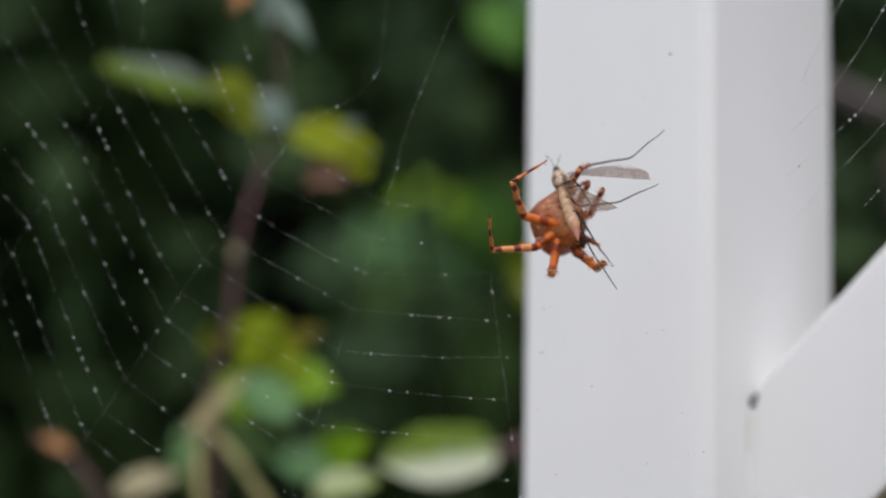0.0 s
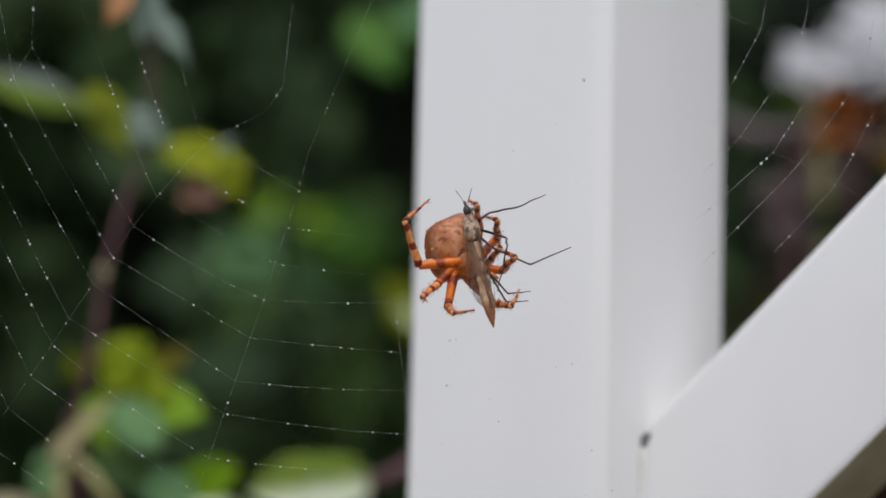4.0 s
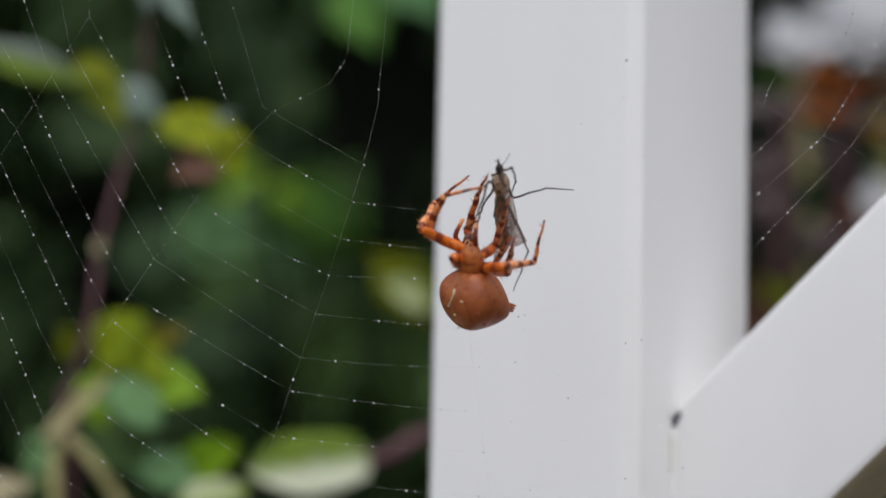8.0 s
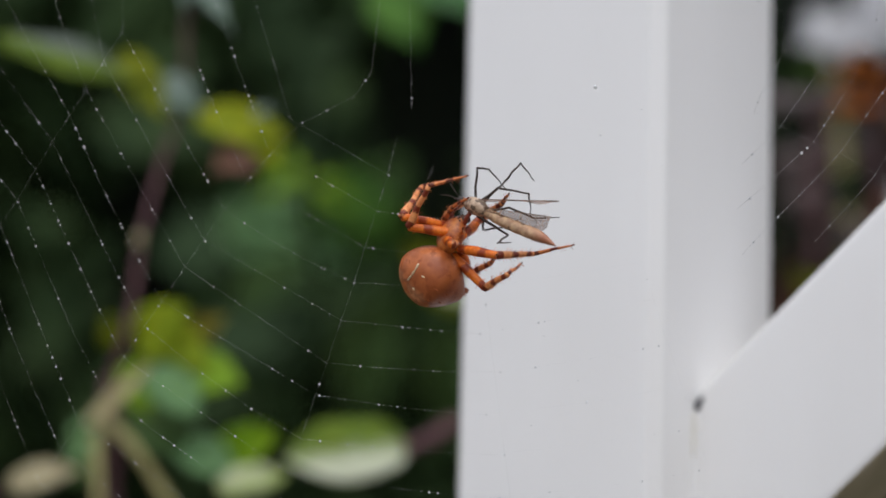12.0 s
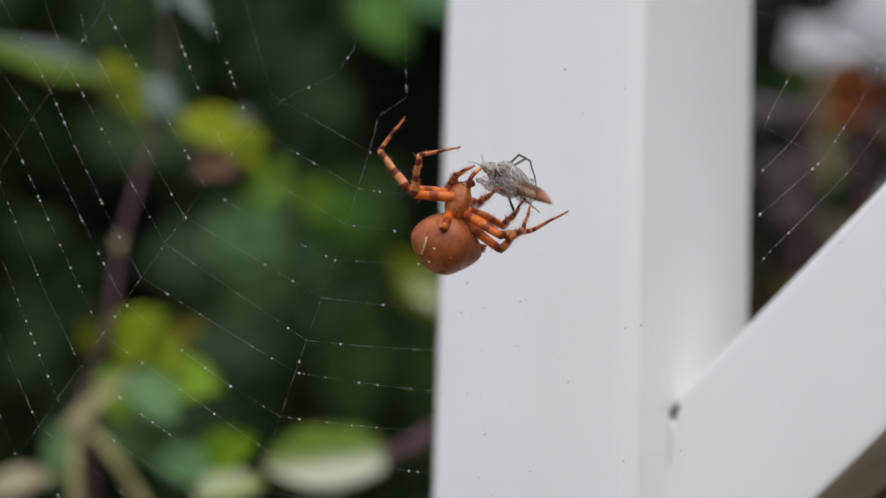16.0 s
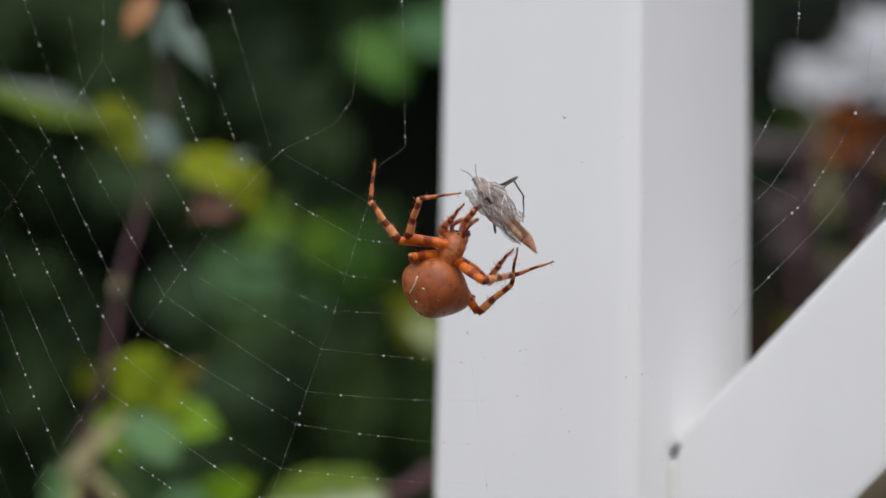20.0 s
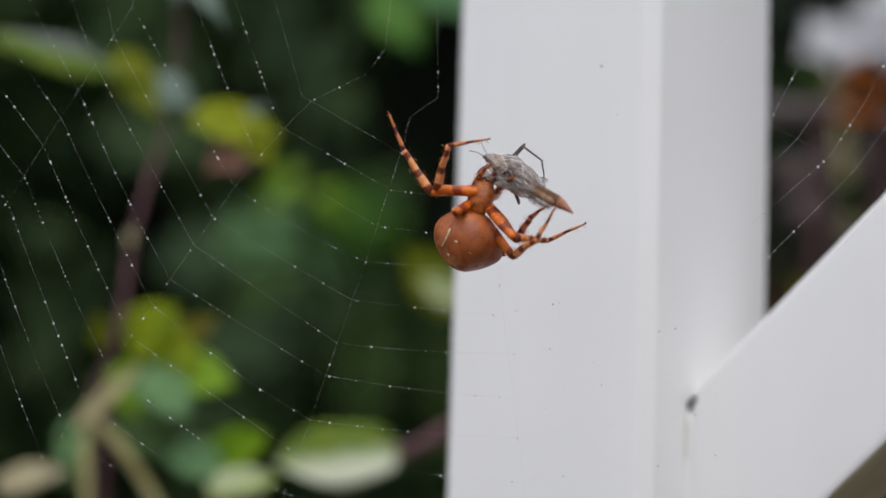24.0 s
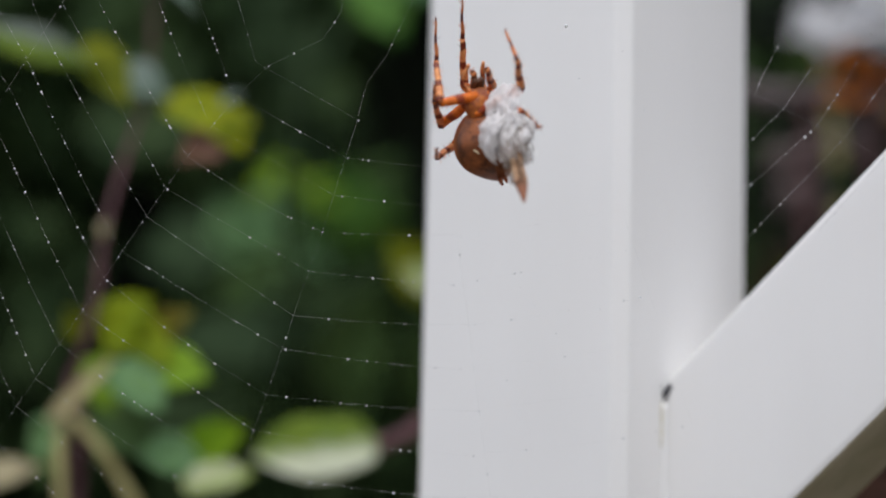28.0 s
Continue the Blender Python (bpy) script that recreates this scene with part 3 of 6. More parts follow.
part("node", node, NODE_BUFF, shrub, "pale node on the stem")
# upper leaves
leaf(shrub, (-0.1137, 0.4300, 1.0916), (-0.0756, 0.4240, 1.0804), 0.0104, (0.0, -0.8, 0.6), LEAF_RIM, fold=0.15, droop=0.03, wave=0.10)
leaf(shrub, (-0.0840, 0.4300, 1.0885), (-0.0713, 0.4240, 1.0717), 0.0099, (0.0, -0.85, 0.5), LEAF_OLIVE, fold=0.3, droop=0.1)
leaf(shrub, (-0.0756, 0.4300, 1.0824), (-0.0627, 0.4240, 1.0740), 0.0084, (-0.2, -0.9, 0.3), LEAF_SILVER, fold=0.2, droop=0.1)
# yellow leaf with its withered tip
leaf(shrub, (-0.0664, 0.4300, 1.0740), (-0.0436, 0.4240, 1.0694), 0.0100, (-0.1, -0.9, 0.4), LEAF_MUSTARD, fold=0.2, droop=0.1, point=4.0, blunt=0.6)
leaf(shrub, (-0.0552, 0.4300, 1.0738), (-0.0456, 0.4240, 1.0628), 0.0092, (0.1, -0.9, 0.4), LEAF_MUSTARD, fold=0.2, droop=0.1, point=4.0, blunt=0.6)
leaf(shrub, (-0.0510, 0.4320, 1.0672), (-0.0618, 0.4260, 1.0602), 0.0120, (0.0, -0.75, 0.66), LEAF_PINK, fold=0.2, droop=0.1)
leaf(shrub, (-0.0524, 0.4250, 1.0732), (-0.0462, 0.4190, 1.0748), 0.0026, (0.0, -0.9, 0.3), LEAF_SILVER, fold=0.2, droop=0.1)
# pale top leaves
leaf(shrub, (-0.0574, 0.3700, 1.0963), (-0.0599, 0.3700, 1.0833), 0.0063, (0.3, -0.8, 0.5), LEAF_SILVER, fold=0.2, droop=0.1)
leaf(shrub, (-0.0579, 0.3700, 1.0921), (-0.0482, 0.3700, 1.0804), 0.0054, (0.3, -0.8, 0.5), LEAF_SILVER, fold=0.2, droop=0.1)
leaf(shrub, (-0.0616, 0.3700, 1.0975), (-0.0677, 0.3700, 1.0883), 0.0059, (0.1, -0.8, 0.5), LEAF_TAN, fold=0.2, droop=0.1)
# lower cluster
leaf(shrub, (-0.0772, 0.4300, 1.0187), (-0.0665, 0.4240, 1.0301), 0.0139, (-0.1, -0.85, 0.5), LEAF_YELLOW, fold=0.2, droop=0.1, point=4.0, blunt=0.6)
leaf(shrub, (-0.0735, 0.4300, 1.0253), (-0.0608, 0.4240, 1.0154), 0.0106, (0.1, -0.85, 0.5), LEAF_YELLOW, fold=0.2, droop=0.1, point=4.0, blunt=0.6)
leaf(shrub, (-0.0687, 0.4370, 1.0205), (-0.0572, 0.4310, 1.0282), 0.0080, (0.2, -0.85, 0.4), LEAF_OCHRE_GREEN, fold=0.2, droop=0.1)
leaf(shrub, (-0.0711, 0.4300, 1.0149), (-0.0516, 0.4240, 1.0130), 0.0137, (0.1, -0.7, 0.7), LEAF_FRESH, fold=0.2, droop=0.1, point=4.0, blunt=0.6)
leaf(shrub, (-0.0731, 0.4240, 1.0145), (-0.0606, 0.4180, 1.0050), 0.0115, (0.1, -0.75, 0.6), LEAF_TEAL, fold=0.2, droop=0.1, point=4.0, blunt=0.6)
leaf(shrub, (-0.0821, 0.4370, 1.0163), (-0.0702, 0.4310, 1.0032), 0.0103, (0.0, -0.8, 0.5), LEAF_FRESH, fold=0.2, droop=0.1, point=4.0, blunt=0.6)
leaf(shrub, (-0.0791, 0.4320, 1.0050), (-0.0604, 0.4260, 0.9944), 0.0127, (0.1, -0.75, 0.6), LEAF_DIM, fold=0.2, droop=0.1, point=4.0, blunt=0.6)
leaf(shrub, (-0.0679, 0.4300, 0.9981), (-0.0522, 0.4240, 0.9921), 0.0101, (0.2, -0.85, 0.5), LEAF_TEAL, fold=0.2, droop=0.1, point=4.0, blunt=0.6)
leaf(shrub, (-0.0579, 0.4300, 0.9932), (-0.0448, 0.4240, 1.0023), 0.0116, (0.2, -0.85, 0.5), LEAF_LIME, fold=0.2, droop=0.1, point=4.0, blunt=0.6)
leaf(shrub, (-0.0575, 0.4250, 0.9888), (-0.0412, 0.4190, 0.9923), 0.0078, (0.2, -0.85, 0.5), LEAF_PALE, fold=0.2, droop=0.1, point=4.0, blunt=0.6)
leaf(shrub, (-0.0870, 0.4320, 1.0016), (-0.0896, 0.4260, 0.9880), 0.0102, (-0.3, -0.85, 0.4), LEAF_DIM, fold=0.2, droop=0.1, point=4.0, blunt=0.6)
leaf(shrub, (-0.0870, 0.4240, 1.0015), (-0.0712, 0.4180, 1.0162), 0.0040, (0.2, -0.85, 0.4), STALK_BUFF, fold=0.5, droop=0.0, blunt=0.6)
leaf(shrub, (-0.1059, 0.4300, 0.9876), (-0.0880, 0.4240, 0.9931), 0.0081, (-0.2, -0.85, 0.5), NODE_BUFF, fold=0.2, droop=0.1)
leaf(shrub, (-0.0822, 0.4360, 1.0212), (-0.0858, 0.4300, 1.0271), 0.0077, (-0.2, -0.85, 0.5), LEAF_OLIVE, fold=0.2, droop=0.1)
leaf(shrub, (-0.0874, 0.4340, 1.0032), (-0.0908, 0.4280, 0.9944), 0.0089, (-0.3, -0.85, 0.4), LEAF_TEAL, fold=0.2, droop=0.1, point=4.0, blunt=0.6)
stem(shrub, [(-0.0830, 0.4300, 1.0027), (-0.0770, 0.4260, 0.9976), (-0.0717, 0.4260, 0.9905), (-0.0657, 0.4300, 0.9794)], (.0012, .0013, .0013, .002), STEM_PALE, "stalk", "pale green leaf stalk")
stem(shrub, [(-0.0854, 0.4300, 1.0002), (-0.0848, 0.4260, 0.9952), (-0.0840, 0.4260, 0.9866), (-0.0840, 0.4300, 0.9741)], (.0011, .0012, .0012, .002), STEM_PALE, "stalk", "pale green leaf stalk")
# a dry side twig
stem(shrub, [(-0.1262, 0.4300, 1.0001), (-0.1191, 0.4300, 0.9975), (-0.1125, 0.4320, 0.9903), (-0.1076, 0.4360, 0.9756)], (.0007, .0009, .0010, .0014), STEM_PURPLE, "twig")
leaf(shrub, (-0.1166, 0.4300, 0.9969), (-0.1242, 0.4250, 1.0005), .0045, (0, -0.7, 0.7), LEAF_TAN, fold=0.4, droop=0.05)

broad = thing("variegated_plant", "low plant with broad white-edged pale leaves on a reddish stalk", "plant")
stem(broad, [(-0.0177, 0.4400, 0.9972), (-0.0102, 0.4450, 1.0005), (-0.0025, 0.4500, 1.0046), (0.0167, 0.4700, 1.0011), (0.0267, 0.5000, 0.9016), (0.03, 0.52, -0.02)], (.0014, .0019, .002, .0022, .003, .004), STEM_PURPLE)
leaf(broad, (-0.0158, 0.4400, 0.9994), (-0.0435, 0.4280, 0.9951), .0168, (-0.05, -0.85, 0.5), LEAF_EDGED, fold=0.1, droop=0.02, point=8.0, blunt=0.5)
leaf(broad, (-0.0180, 0.4460, 1.0004), (-0.0397, 0.4400, 1.0018), .008, (0.0, -0.6, 0.8), LEAF_LIME, fold=0.15, droop=0.05)
leaf(broad, (-0.0029, 0.5200, 1.0374), (-0.0206, 0.5100, 1.0560), .017, (-0.1, -0.85, 0.5), LEAF_OLIVE, fold=0.2, droop=0.1)
leaf(broad, (-0.0036, 0.5100, 1.0390), (-0.0156, 0.5000, 1.0461), .010, (-0.1, -0.8, 0.6), LEAF_PALE, fold=0.2, droop=0.1)

# deeper green growth
back_growth = thing("green_shrub", "bushy green shrub out of focus behind the web", "shrub")
stem(back_growth, [(-0.04, 0.64, -0.02), (-0.0363, 0.6200, 0.8766), (-0.0415, 0.6000, 0.9827), (-0.0478, 0.5700, 1.0401), (-0.0521, 0.5500, 1.0762), (-0.0461, 0.5600, 1.1235)], (.006, .0022, .0018, .0014, .0012, .0009), HEDGE_LEAF)
leaf(back_growth, (-0.0602, 0.7906, 1.0862), (-0.0506, 0.7722, 1.1148), 0.0247, (0.1, -0.85, 0.5), LEAF_GREEN, fold=0.25, droop=0.1)
leaf(back_growth, (-0.0435, 0.8274, 1.0886), (-0.0480, 0.8090, 1.1084), 0.0228, (-0.1, -0.85, 0.5), LEAF_GREEN, fold=0.25, droop=0.1)
leaf(back_growth, (-0.0811, 0.8090, 1.0853), (-0.0598, 0.7906, 1.0743), 0.0228, (0, -0.65, 0.76), LEAF_TEAL, fold=0.25, droop=0.1)
leaf(back_growth, (-0.0948, 0.7899, 1.0758), (-0.1057, 0.7751, 1.1040), 0.0259, (-0.1, -0.65, 0.76), LEAF_TEAL, fold=0.2, droop=0.1)
leaf(back_growth, (-0.1058, 0.7899, 1.0896), (-0.0761, 0.7751, 1.0748), 0.0259, (0, -0.7, 0.7), LEAF_TEAL, fold=0.2, droop=0.15)
leaf(back_growth, (-0.0960, 0.7899, 1.1048), (-0.0722, 0.7751, 1.1148), 0.0260, (0, -0.6, 0.8), LEAF_FRESH, fold=0.2, droop=0.1)
leaf(back_growth, (-0.0633, 0.8343, 1.0807), (-0.0610, 0.8195, 1.1233), 0.0234, (0.1, -0.85, 0.5), LEAF_GREEN, fold=0.25, droop=0.1)
leaf(back_growth, (-0.0497, 0.8343, 1.0835), (-0.0533, 0.8343, 1.1206), 0.0207, (0.2, -0.85, 0.4), LEAF_GREEN, fold=0.25, droop=0.1)
leaf(back_growth, (-0.0329, 0.5827, 1.1440), (-0.0198, 0.5723, 1.1214), 0.0208, (0.1, -0.8, 0.5), LEAF_GREEN, fold=0.25, droop=0.15)
leaf(back_growth, (-0.0208, 0.5827, 1.1490), (0.0005, 0.5723, 1.1316), 0.0208, (0.1, -0.75, 0.6), LEAF_BLUE, fold=0.25, droop=0.15)
leaf(back_growth, (-0.0715, 0.8047, 1.0730), (-0.0866, 0.8047, 1.0989), 0.0207, (0, -0.8, 0.5), LEAF_TEAL, fold=0.25, droop=0.15)
leaf(back_growth, (-0.1056, 0.8000, 1.0841), (-0.0837, 0.7850, 1.0900), 0.032, (0.0, -0.55, 0.83), LEAF_TEAL, fold=0.2, droop=0.1)
leaf(back_growth, (-0.1024, 0.8000, 1.0938), (-0.0902, 0.7850, 1.0757), 0.026, (-0.1, -0.6, 0.8), LEAF_TEAL, fold=0.2, droop=0.1)
leaf(back_growth, (-0.0688, 0.8000, 1.0922), (-0.0548, 0.7850, 1.1013), 0.024, (0.1, -0.75, 0.65), LEAF_GREEN, fold=0.2, droop=0.1)
leaf(back_growth, (-0.0645, 0.8000, 1.1056), (-0.0509, 0.7850, 1.0908), 0.018, (0.1, -0.8, 0.6), LEAF_GREEN, fold=0.2, droop=0.1)
leaf(back_growth, (-0.0723, 0.8350, 1.0929), (-0.0537, 0.8200, 1.1038), 0.030, (0.0, -0.6, 0.8), LEAF_GREEN, fold=0.2, droop=0.1)
leaf(back_growth, (-0.0449, 0.8350, 1.1033), (-0.0369, 0.8200, 1.1288), 0.028, (0.1, -0.6, 0.8), LEAF_DIM, fold=0.2, droop=0.1)
leaf(back_growth, (-0.1053, 0.8350, 1.1001), (-0.0835, 0.8200, 1.1084), 0.026, (0.0, -0.55, 0.83), LEAF_TEAL, fold=0.2, droop=0.1)
leaf(back_growth, (-0.1011, 0.7900, 1.0958), (-0.0809, 0.7750, 1.0858), 0.024, (0.0, -0.6, 0.8), LEAF_TEAL, fold=0.2, droop=0.1)
leaf(back_growth, (-0.0758, 0.8000, 1.0996), (-0.0540, 0.7850, 1.1110), 0.030, (0.0, -0.5, 0.87), LEAF_GREEN, fold=0.15, droop=0.1)
leaf(back_growth, (-0.0700, 0.7900, 1.1105), (-0.0563, 0.7750, 1.0977), 0.016, (0.0, -0.6, 0.8), LEAF_FRESH, fold=0.2, droop=0.1)
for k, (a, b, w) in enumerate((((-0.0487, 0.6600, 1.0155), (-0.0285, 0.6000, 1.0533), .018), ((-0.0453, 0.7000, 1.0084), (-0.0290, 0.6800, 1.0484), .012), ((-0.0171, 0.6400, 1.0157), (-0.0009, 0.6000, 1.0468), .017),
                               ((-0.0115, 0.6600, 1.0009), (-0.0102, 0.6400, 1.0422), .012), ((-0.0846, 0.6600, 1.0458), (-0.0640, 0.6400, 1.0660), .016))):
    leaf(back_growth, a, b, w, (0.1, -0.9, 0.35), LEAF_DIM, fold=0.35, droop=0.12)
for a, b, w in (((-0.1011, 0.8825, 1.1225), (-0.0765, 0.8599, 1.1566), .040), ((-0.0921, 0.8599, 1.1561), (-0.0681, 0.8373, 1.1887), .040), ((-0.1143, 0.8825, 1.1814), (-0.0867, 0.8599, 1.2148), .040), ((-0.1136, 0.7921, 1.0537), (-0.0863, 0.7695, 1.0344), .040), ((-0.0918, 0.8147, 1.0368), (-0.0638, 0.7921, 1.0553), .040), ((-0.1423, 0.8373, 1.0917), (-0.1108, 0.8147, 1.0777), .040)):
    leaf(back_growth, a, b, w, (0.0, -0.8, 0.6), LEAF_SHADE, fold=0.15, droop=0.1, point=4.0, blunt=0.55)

# ---------------------------------------------------------------- flower bed beyond the post


def build_flower(label, centre, reach, count, seed):
    """A ragged flower head: a ring of long petals round a smaller inner ring, on a stalk."""
    rng = random.Random(seed)
    plant = thing("white_flower", label, "flower", group="white flowers in the bed")
    c = Vector(centre)
    stem(plant, [(c.x + 0.02, c.y + 0.06, -0.02), (c.x + 0.02, c.y + 0.05, 0.80), (c.x + 0.01, c.y + 0.02, c.z - 0.07), c], (.004, .003, .0024, .002), STEM_PALE)
    for ring, share in ((count, 1.0), (count - 3, 0.6)):
        for k in range(ring):
            a = 2 * math.pi * (k + rng.uniform(-0.25, 0.25)) / ring
            way = Vector((math.cos(a), -0.25 - 0.2 * (share < 1), 0.75 * math.sin(a))) * rng.uniform(0.75, 1.1)
            leaf(plant, c, c + reach * share * way, reach * 0.55, (0, -0.8, 0.6), PETAL, fold=0.2, droop=0.12, point=4.0)


build_flower("pale white flower head with ragged petals", (0.1090, 0.6000, 1.1335), 0.0135, 9, 1)
build_flower("large white flower head with ragged petals", (0.1356, 0.6000, 1.1415), 0.0270, 12, 2)
build_flower("low white flower head behind the brace", (0.1382, 0.6000, 1.0814), 0.0130, 9, 3)
rust = thing("withered_foliage", "rust-brown withered leaves beside the post", "plant")
stem(rust, [(0.13, 0.61, -0.02), (0.1265, 0.6000, 0.9177), (0.1187, 0.5700, 1.0538), (0.1189, 0.5600, 1.1072)], (.004, .0026, .002, .0014), STEM_PURPLE)
for k, (a, b, w, m) in enumerate((
        ((0.1156, 0.5600, 1.1088), (0.1019, 0.5500, 1.1108), 0.0073, LEAF_RUST),
        ((0.1139, 0.5600, 1.1036), (0.1011, 0.5500, 1.1007), 0.0076, LEAF_RUST),
        ((0.1164, 0.5600, 1.1114), (0.1085, 0.5500, 1.1168), 0.0066, LEAF_RUST),
        ((0.1172, 0.5600, 1.1063), (0.1201, 0.5500, 1.1121), 0.0076, LEAF_RUST),
        ((0.1122, 0.5600, 1.1002), (0.1168, 0.5500, 1.1028), 0.0066, LEAF_RUST),
        ((0.1198, 0.5600, 1.1046), (0.1284, 0.5500, 1.1072), 0.0086, LEAF_BROWN),
        ((0.1223, 0.5600, 1.1107), (0.1317, 0.5500, 1.1115), 0.0082, LEAF_BROWN),
        ((0.1273, 0.5600, 1.1074), (0.1366, 0.5500, 1.1032), 0.0092, LEAF_BROWN),
        ((0.1240, 0.5600, 1.1022), (0.1291, 0.5500, 1.0914), 0.0073, LEAF_OCHRE),
        ((0.1214, 0.5600, 1.0970), (0.1283, 0.5500, 1.0980), 0.0073, LEAF_OCHRE),
        ((0.1340, 0.5600, 1.0990), (0.1416, 0.5500, 1.1009), 0.0082, LEAF_RUST),
        ((0.1147, 0.5600, 1.0758), (0.1200, 0.5500, 1.0672), 0.0082, LEAF_BROWN),
        ((0.1071, 0.5600, 1.1154), (0.1118, 0.5500, 1.1152), 0.0056, LEAF_RUST))):
    leaf(rust, a, b, w, (0.15 * (k % 3 - 1), -0.85, 0.5), m, fold=0.4, droop=0.15, curl=0.2)
low = thing("low_plant", "small green plant between dry stems", "plant")
stem(low, [(0.105, 0.61, -0.02), (0.1074, 0.6000, 0.9342), (0.1002, 0.5700, 1.0534), (0.0973, 0.5500, 1.1177)], (.004, .0022, .0018, .0012), STEM_PURPLE)
leaf(low, (0.0945, 0.5500, 1.1048), (0.0944, 0.5400, 1.1169), 0.0097, (0, -0.85, 0.5), LEAF_DIM, fold=0.25, droop=0.1)
leaf(low, (0.0929, 0.5550, 1.1090), (0.0977, 0.5450, 1.1139), 0.0082, (0, -0.85, 0.5), LEAF_OLIVE, fold=0.25, droop=0.1)
leaf(low, (0.0928, 0.5300, 1.0414), (0.0957, 0.5200, 1.0500), 0.0087, (0, -0.85, 0.5), LEAF_OLIVE, fold=0.25, droop=0.1)
leaf(low, (0.0913, 0.5350, 1.0441), (0.0880, 0.5250, 1.0511), 0.0079, (0, -0.85, 0.5), LEAF_OLIVE, fold=0.25, droop=0.1)
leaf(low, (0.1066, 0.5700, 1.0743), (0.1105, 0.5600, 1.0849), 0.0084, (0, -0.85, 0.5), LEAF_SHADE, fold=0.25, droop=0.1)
leaf(low, (0.1330, 0.5700, 1.0886), (0.1239, 0.5600, 1.0903), 0.0067, (0, -0.85, 0.5), LEAF_DIM, fold=0.25, droop=0.1)
branch = thing("dry_branch", "grey dry branch lying across the flower bed", "branch")
stem(branch, [(-0.01, 0.66, -0.02), (0.005, 0.62, 0.8), (0.0194, 0.6000, 1.1056), (0.0922, 0.5850, 1.1080), (0.1052, 0.5800, 1.1079), (0.1249, 0.5750, 1.1034), (0.1714, 0.5700, 1.0958)], (.006, .005, .0038, .0036, .0034, .003, .0026), BARK_GREY, "wood")
for spot in ((0.1077, 0.6200, 1.0814), (0.1234, 0.6200, 1.0706), (0.1056, 0.6300, 1.0949), (0.1207, 0.6400, 1.1025)):
    rock = thing("stone", "pinkish grey stone among leaf litter", "stone", Matrix.Translation(spot), "stones in the flower bed")
    bm = bmesh.new()
    blob(bm, (0, 0, 0), (.010, .009, .007), 10, 14, lambda u: 1 + 0.15 * math.sin(9 * u))
    part("body", bm, STONE, rock)

# bank of litter-covered soil that rises behind the post


def bank_height(x, y):
    return 0.990 + 0.14 * (y - 0.56) + 0.05 * min(1.0, max(0.0, (y - 0.60) / 0.3)) * noise.noise(Vector((x * 8, y * 9, 1)))


bm = bmesh.new()
bmesh.ops.create_grid(bm, x_segments=60, y_segments=60, size=0.5)
for v in bm.verts:
    edge = max(abs(v.co.x), abs(v.co.y)) > 0.499
    x, y = 0.62 + 1.1 * v.co.x, 1.10 + 1.08 * v.co.y
    v.co = Vector((x, y, -0.02 if edge else bank_height(x, y)))
bank = tagged(new("litter_bank", mesh_of("litter_bank", bm, LITTER)), "brown bank of soil and leaf litter", "bank", kind="structure")


def scatter(name, label, category, count, place, size, material, seed, facing=None):
    """Many small folded leaves in one object."""
    rng = np.random.RandomState(seed)
    shape = np.array([(0, 0, 0), (.3, .26, .06), (.3, 0, -.02), (.3, -.26, .06), (.7, .22, .03), (.7, 0, -.06), (.7, -.22, .03), (1, 0, -.14)])
    faces = np.array([(0, 2, 1, 1), (0, 3, 2, 2), (1, 2, 5, 4), (2, 3, 6, 5), (4, 5, 7, 7), (5, 6, 7, 7)])
    verts, polys = [], []
    for k in range(count):
        p = place(rng)
        s = size * rng.uniform(0.6, 1.5)
        turn = Euler((rng.normal(0, 0.9) + (facing or 0), rng.normal(0, 0.7), rng.uniform(0, 6.28))).to_matrix()
        m = np.array(turn) * s
        polys += [tuple(dict.fromkeys((f + 8 * k).tolist())) for f in faces]
        verts.append(shape @ m.T + p)
    me = bpy.data.meshes.new(name)
    me.from_pydata(np.concatenate(verts).tolist(), [], polys)
    me.materials.append(material)
    return tagged(new(name, me), label, category, kind="stuff")


def hedge_place(rng):
    while True:
        y = 0.86 + 0.62 * rng.rand() ** 1.3
        x, z = rng.uniform(-0.75, 0.22) * (y / 0.8), rng.uniform(0.02, 1.75)
        # two spots stay bare of leaves so the near-black sheet shows
        if x / y < 0.13 and math.hypot(x / y + 0.026, ((z - 1) / y - 0.178) * 0.7) > 0.052 and math.hypot(x / y + 0.19, ((z - 1) / y - 0.10) * 0.6) > 0.042:
            return np.array((x, y, z))


def litter_place(rng):
    x, y = rng.uniform(0.1, 0.9), 0.57 + 0.95 * rng.rand() ** 1.4
    return np.array((x, y, bank_height(x, y) + 0.012 * rng.rand()))


scatter("hedge_foliage", "dense dark green hedge foliage in shade", "hedge", 10800, hedge_place, 0.05, HEDGE_LEAF, 3, radians(55))
scatter("litter_leaves", "dry brown fallen leaves on the bank", "leaves", 2200,
        litter_place, 0.022, LITTER, 5)

# near-black sheet: the hedge's inner shade is put into its colour
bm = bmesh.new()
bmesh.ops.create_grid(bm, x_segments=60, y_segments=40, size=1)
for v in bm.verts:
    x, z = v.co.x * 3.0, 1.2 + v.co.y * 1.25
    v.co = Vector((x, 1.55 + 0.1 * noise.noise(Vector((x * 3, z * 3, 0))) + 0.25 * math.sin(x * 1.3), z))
tagged(new("hedge_shade_sheet", mesh_of("hedge_shade_sheet", bm, HEDGE_SHADE)), "dark inside of a tall dense hedge", "hedge", kind="structure")

# ---------------------------------------------------------------- web

DROPS = random.Random(11)


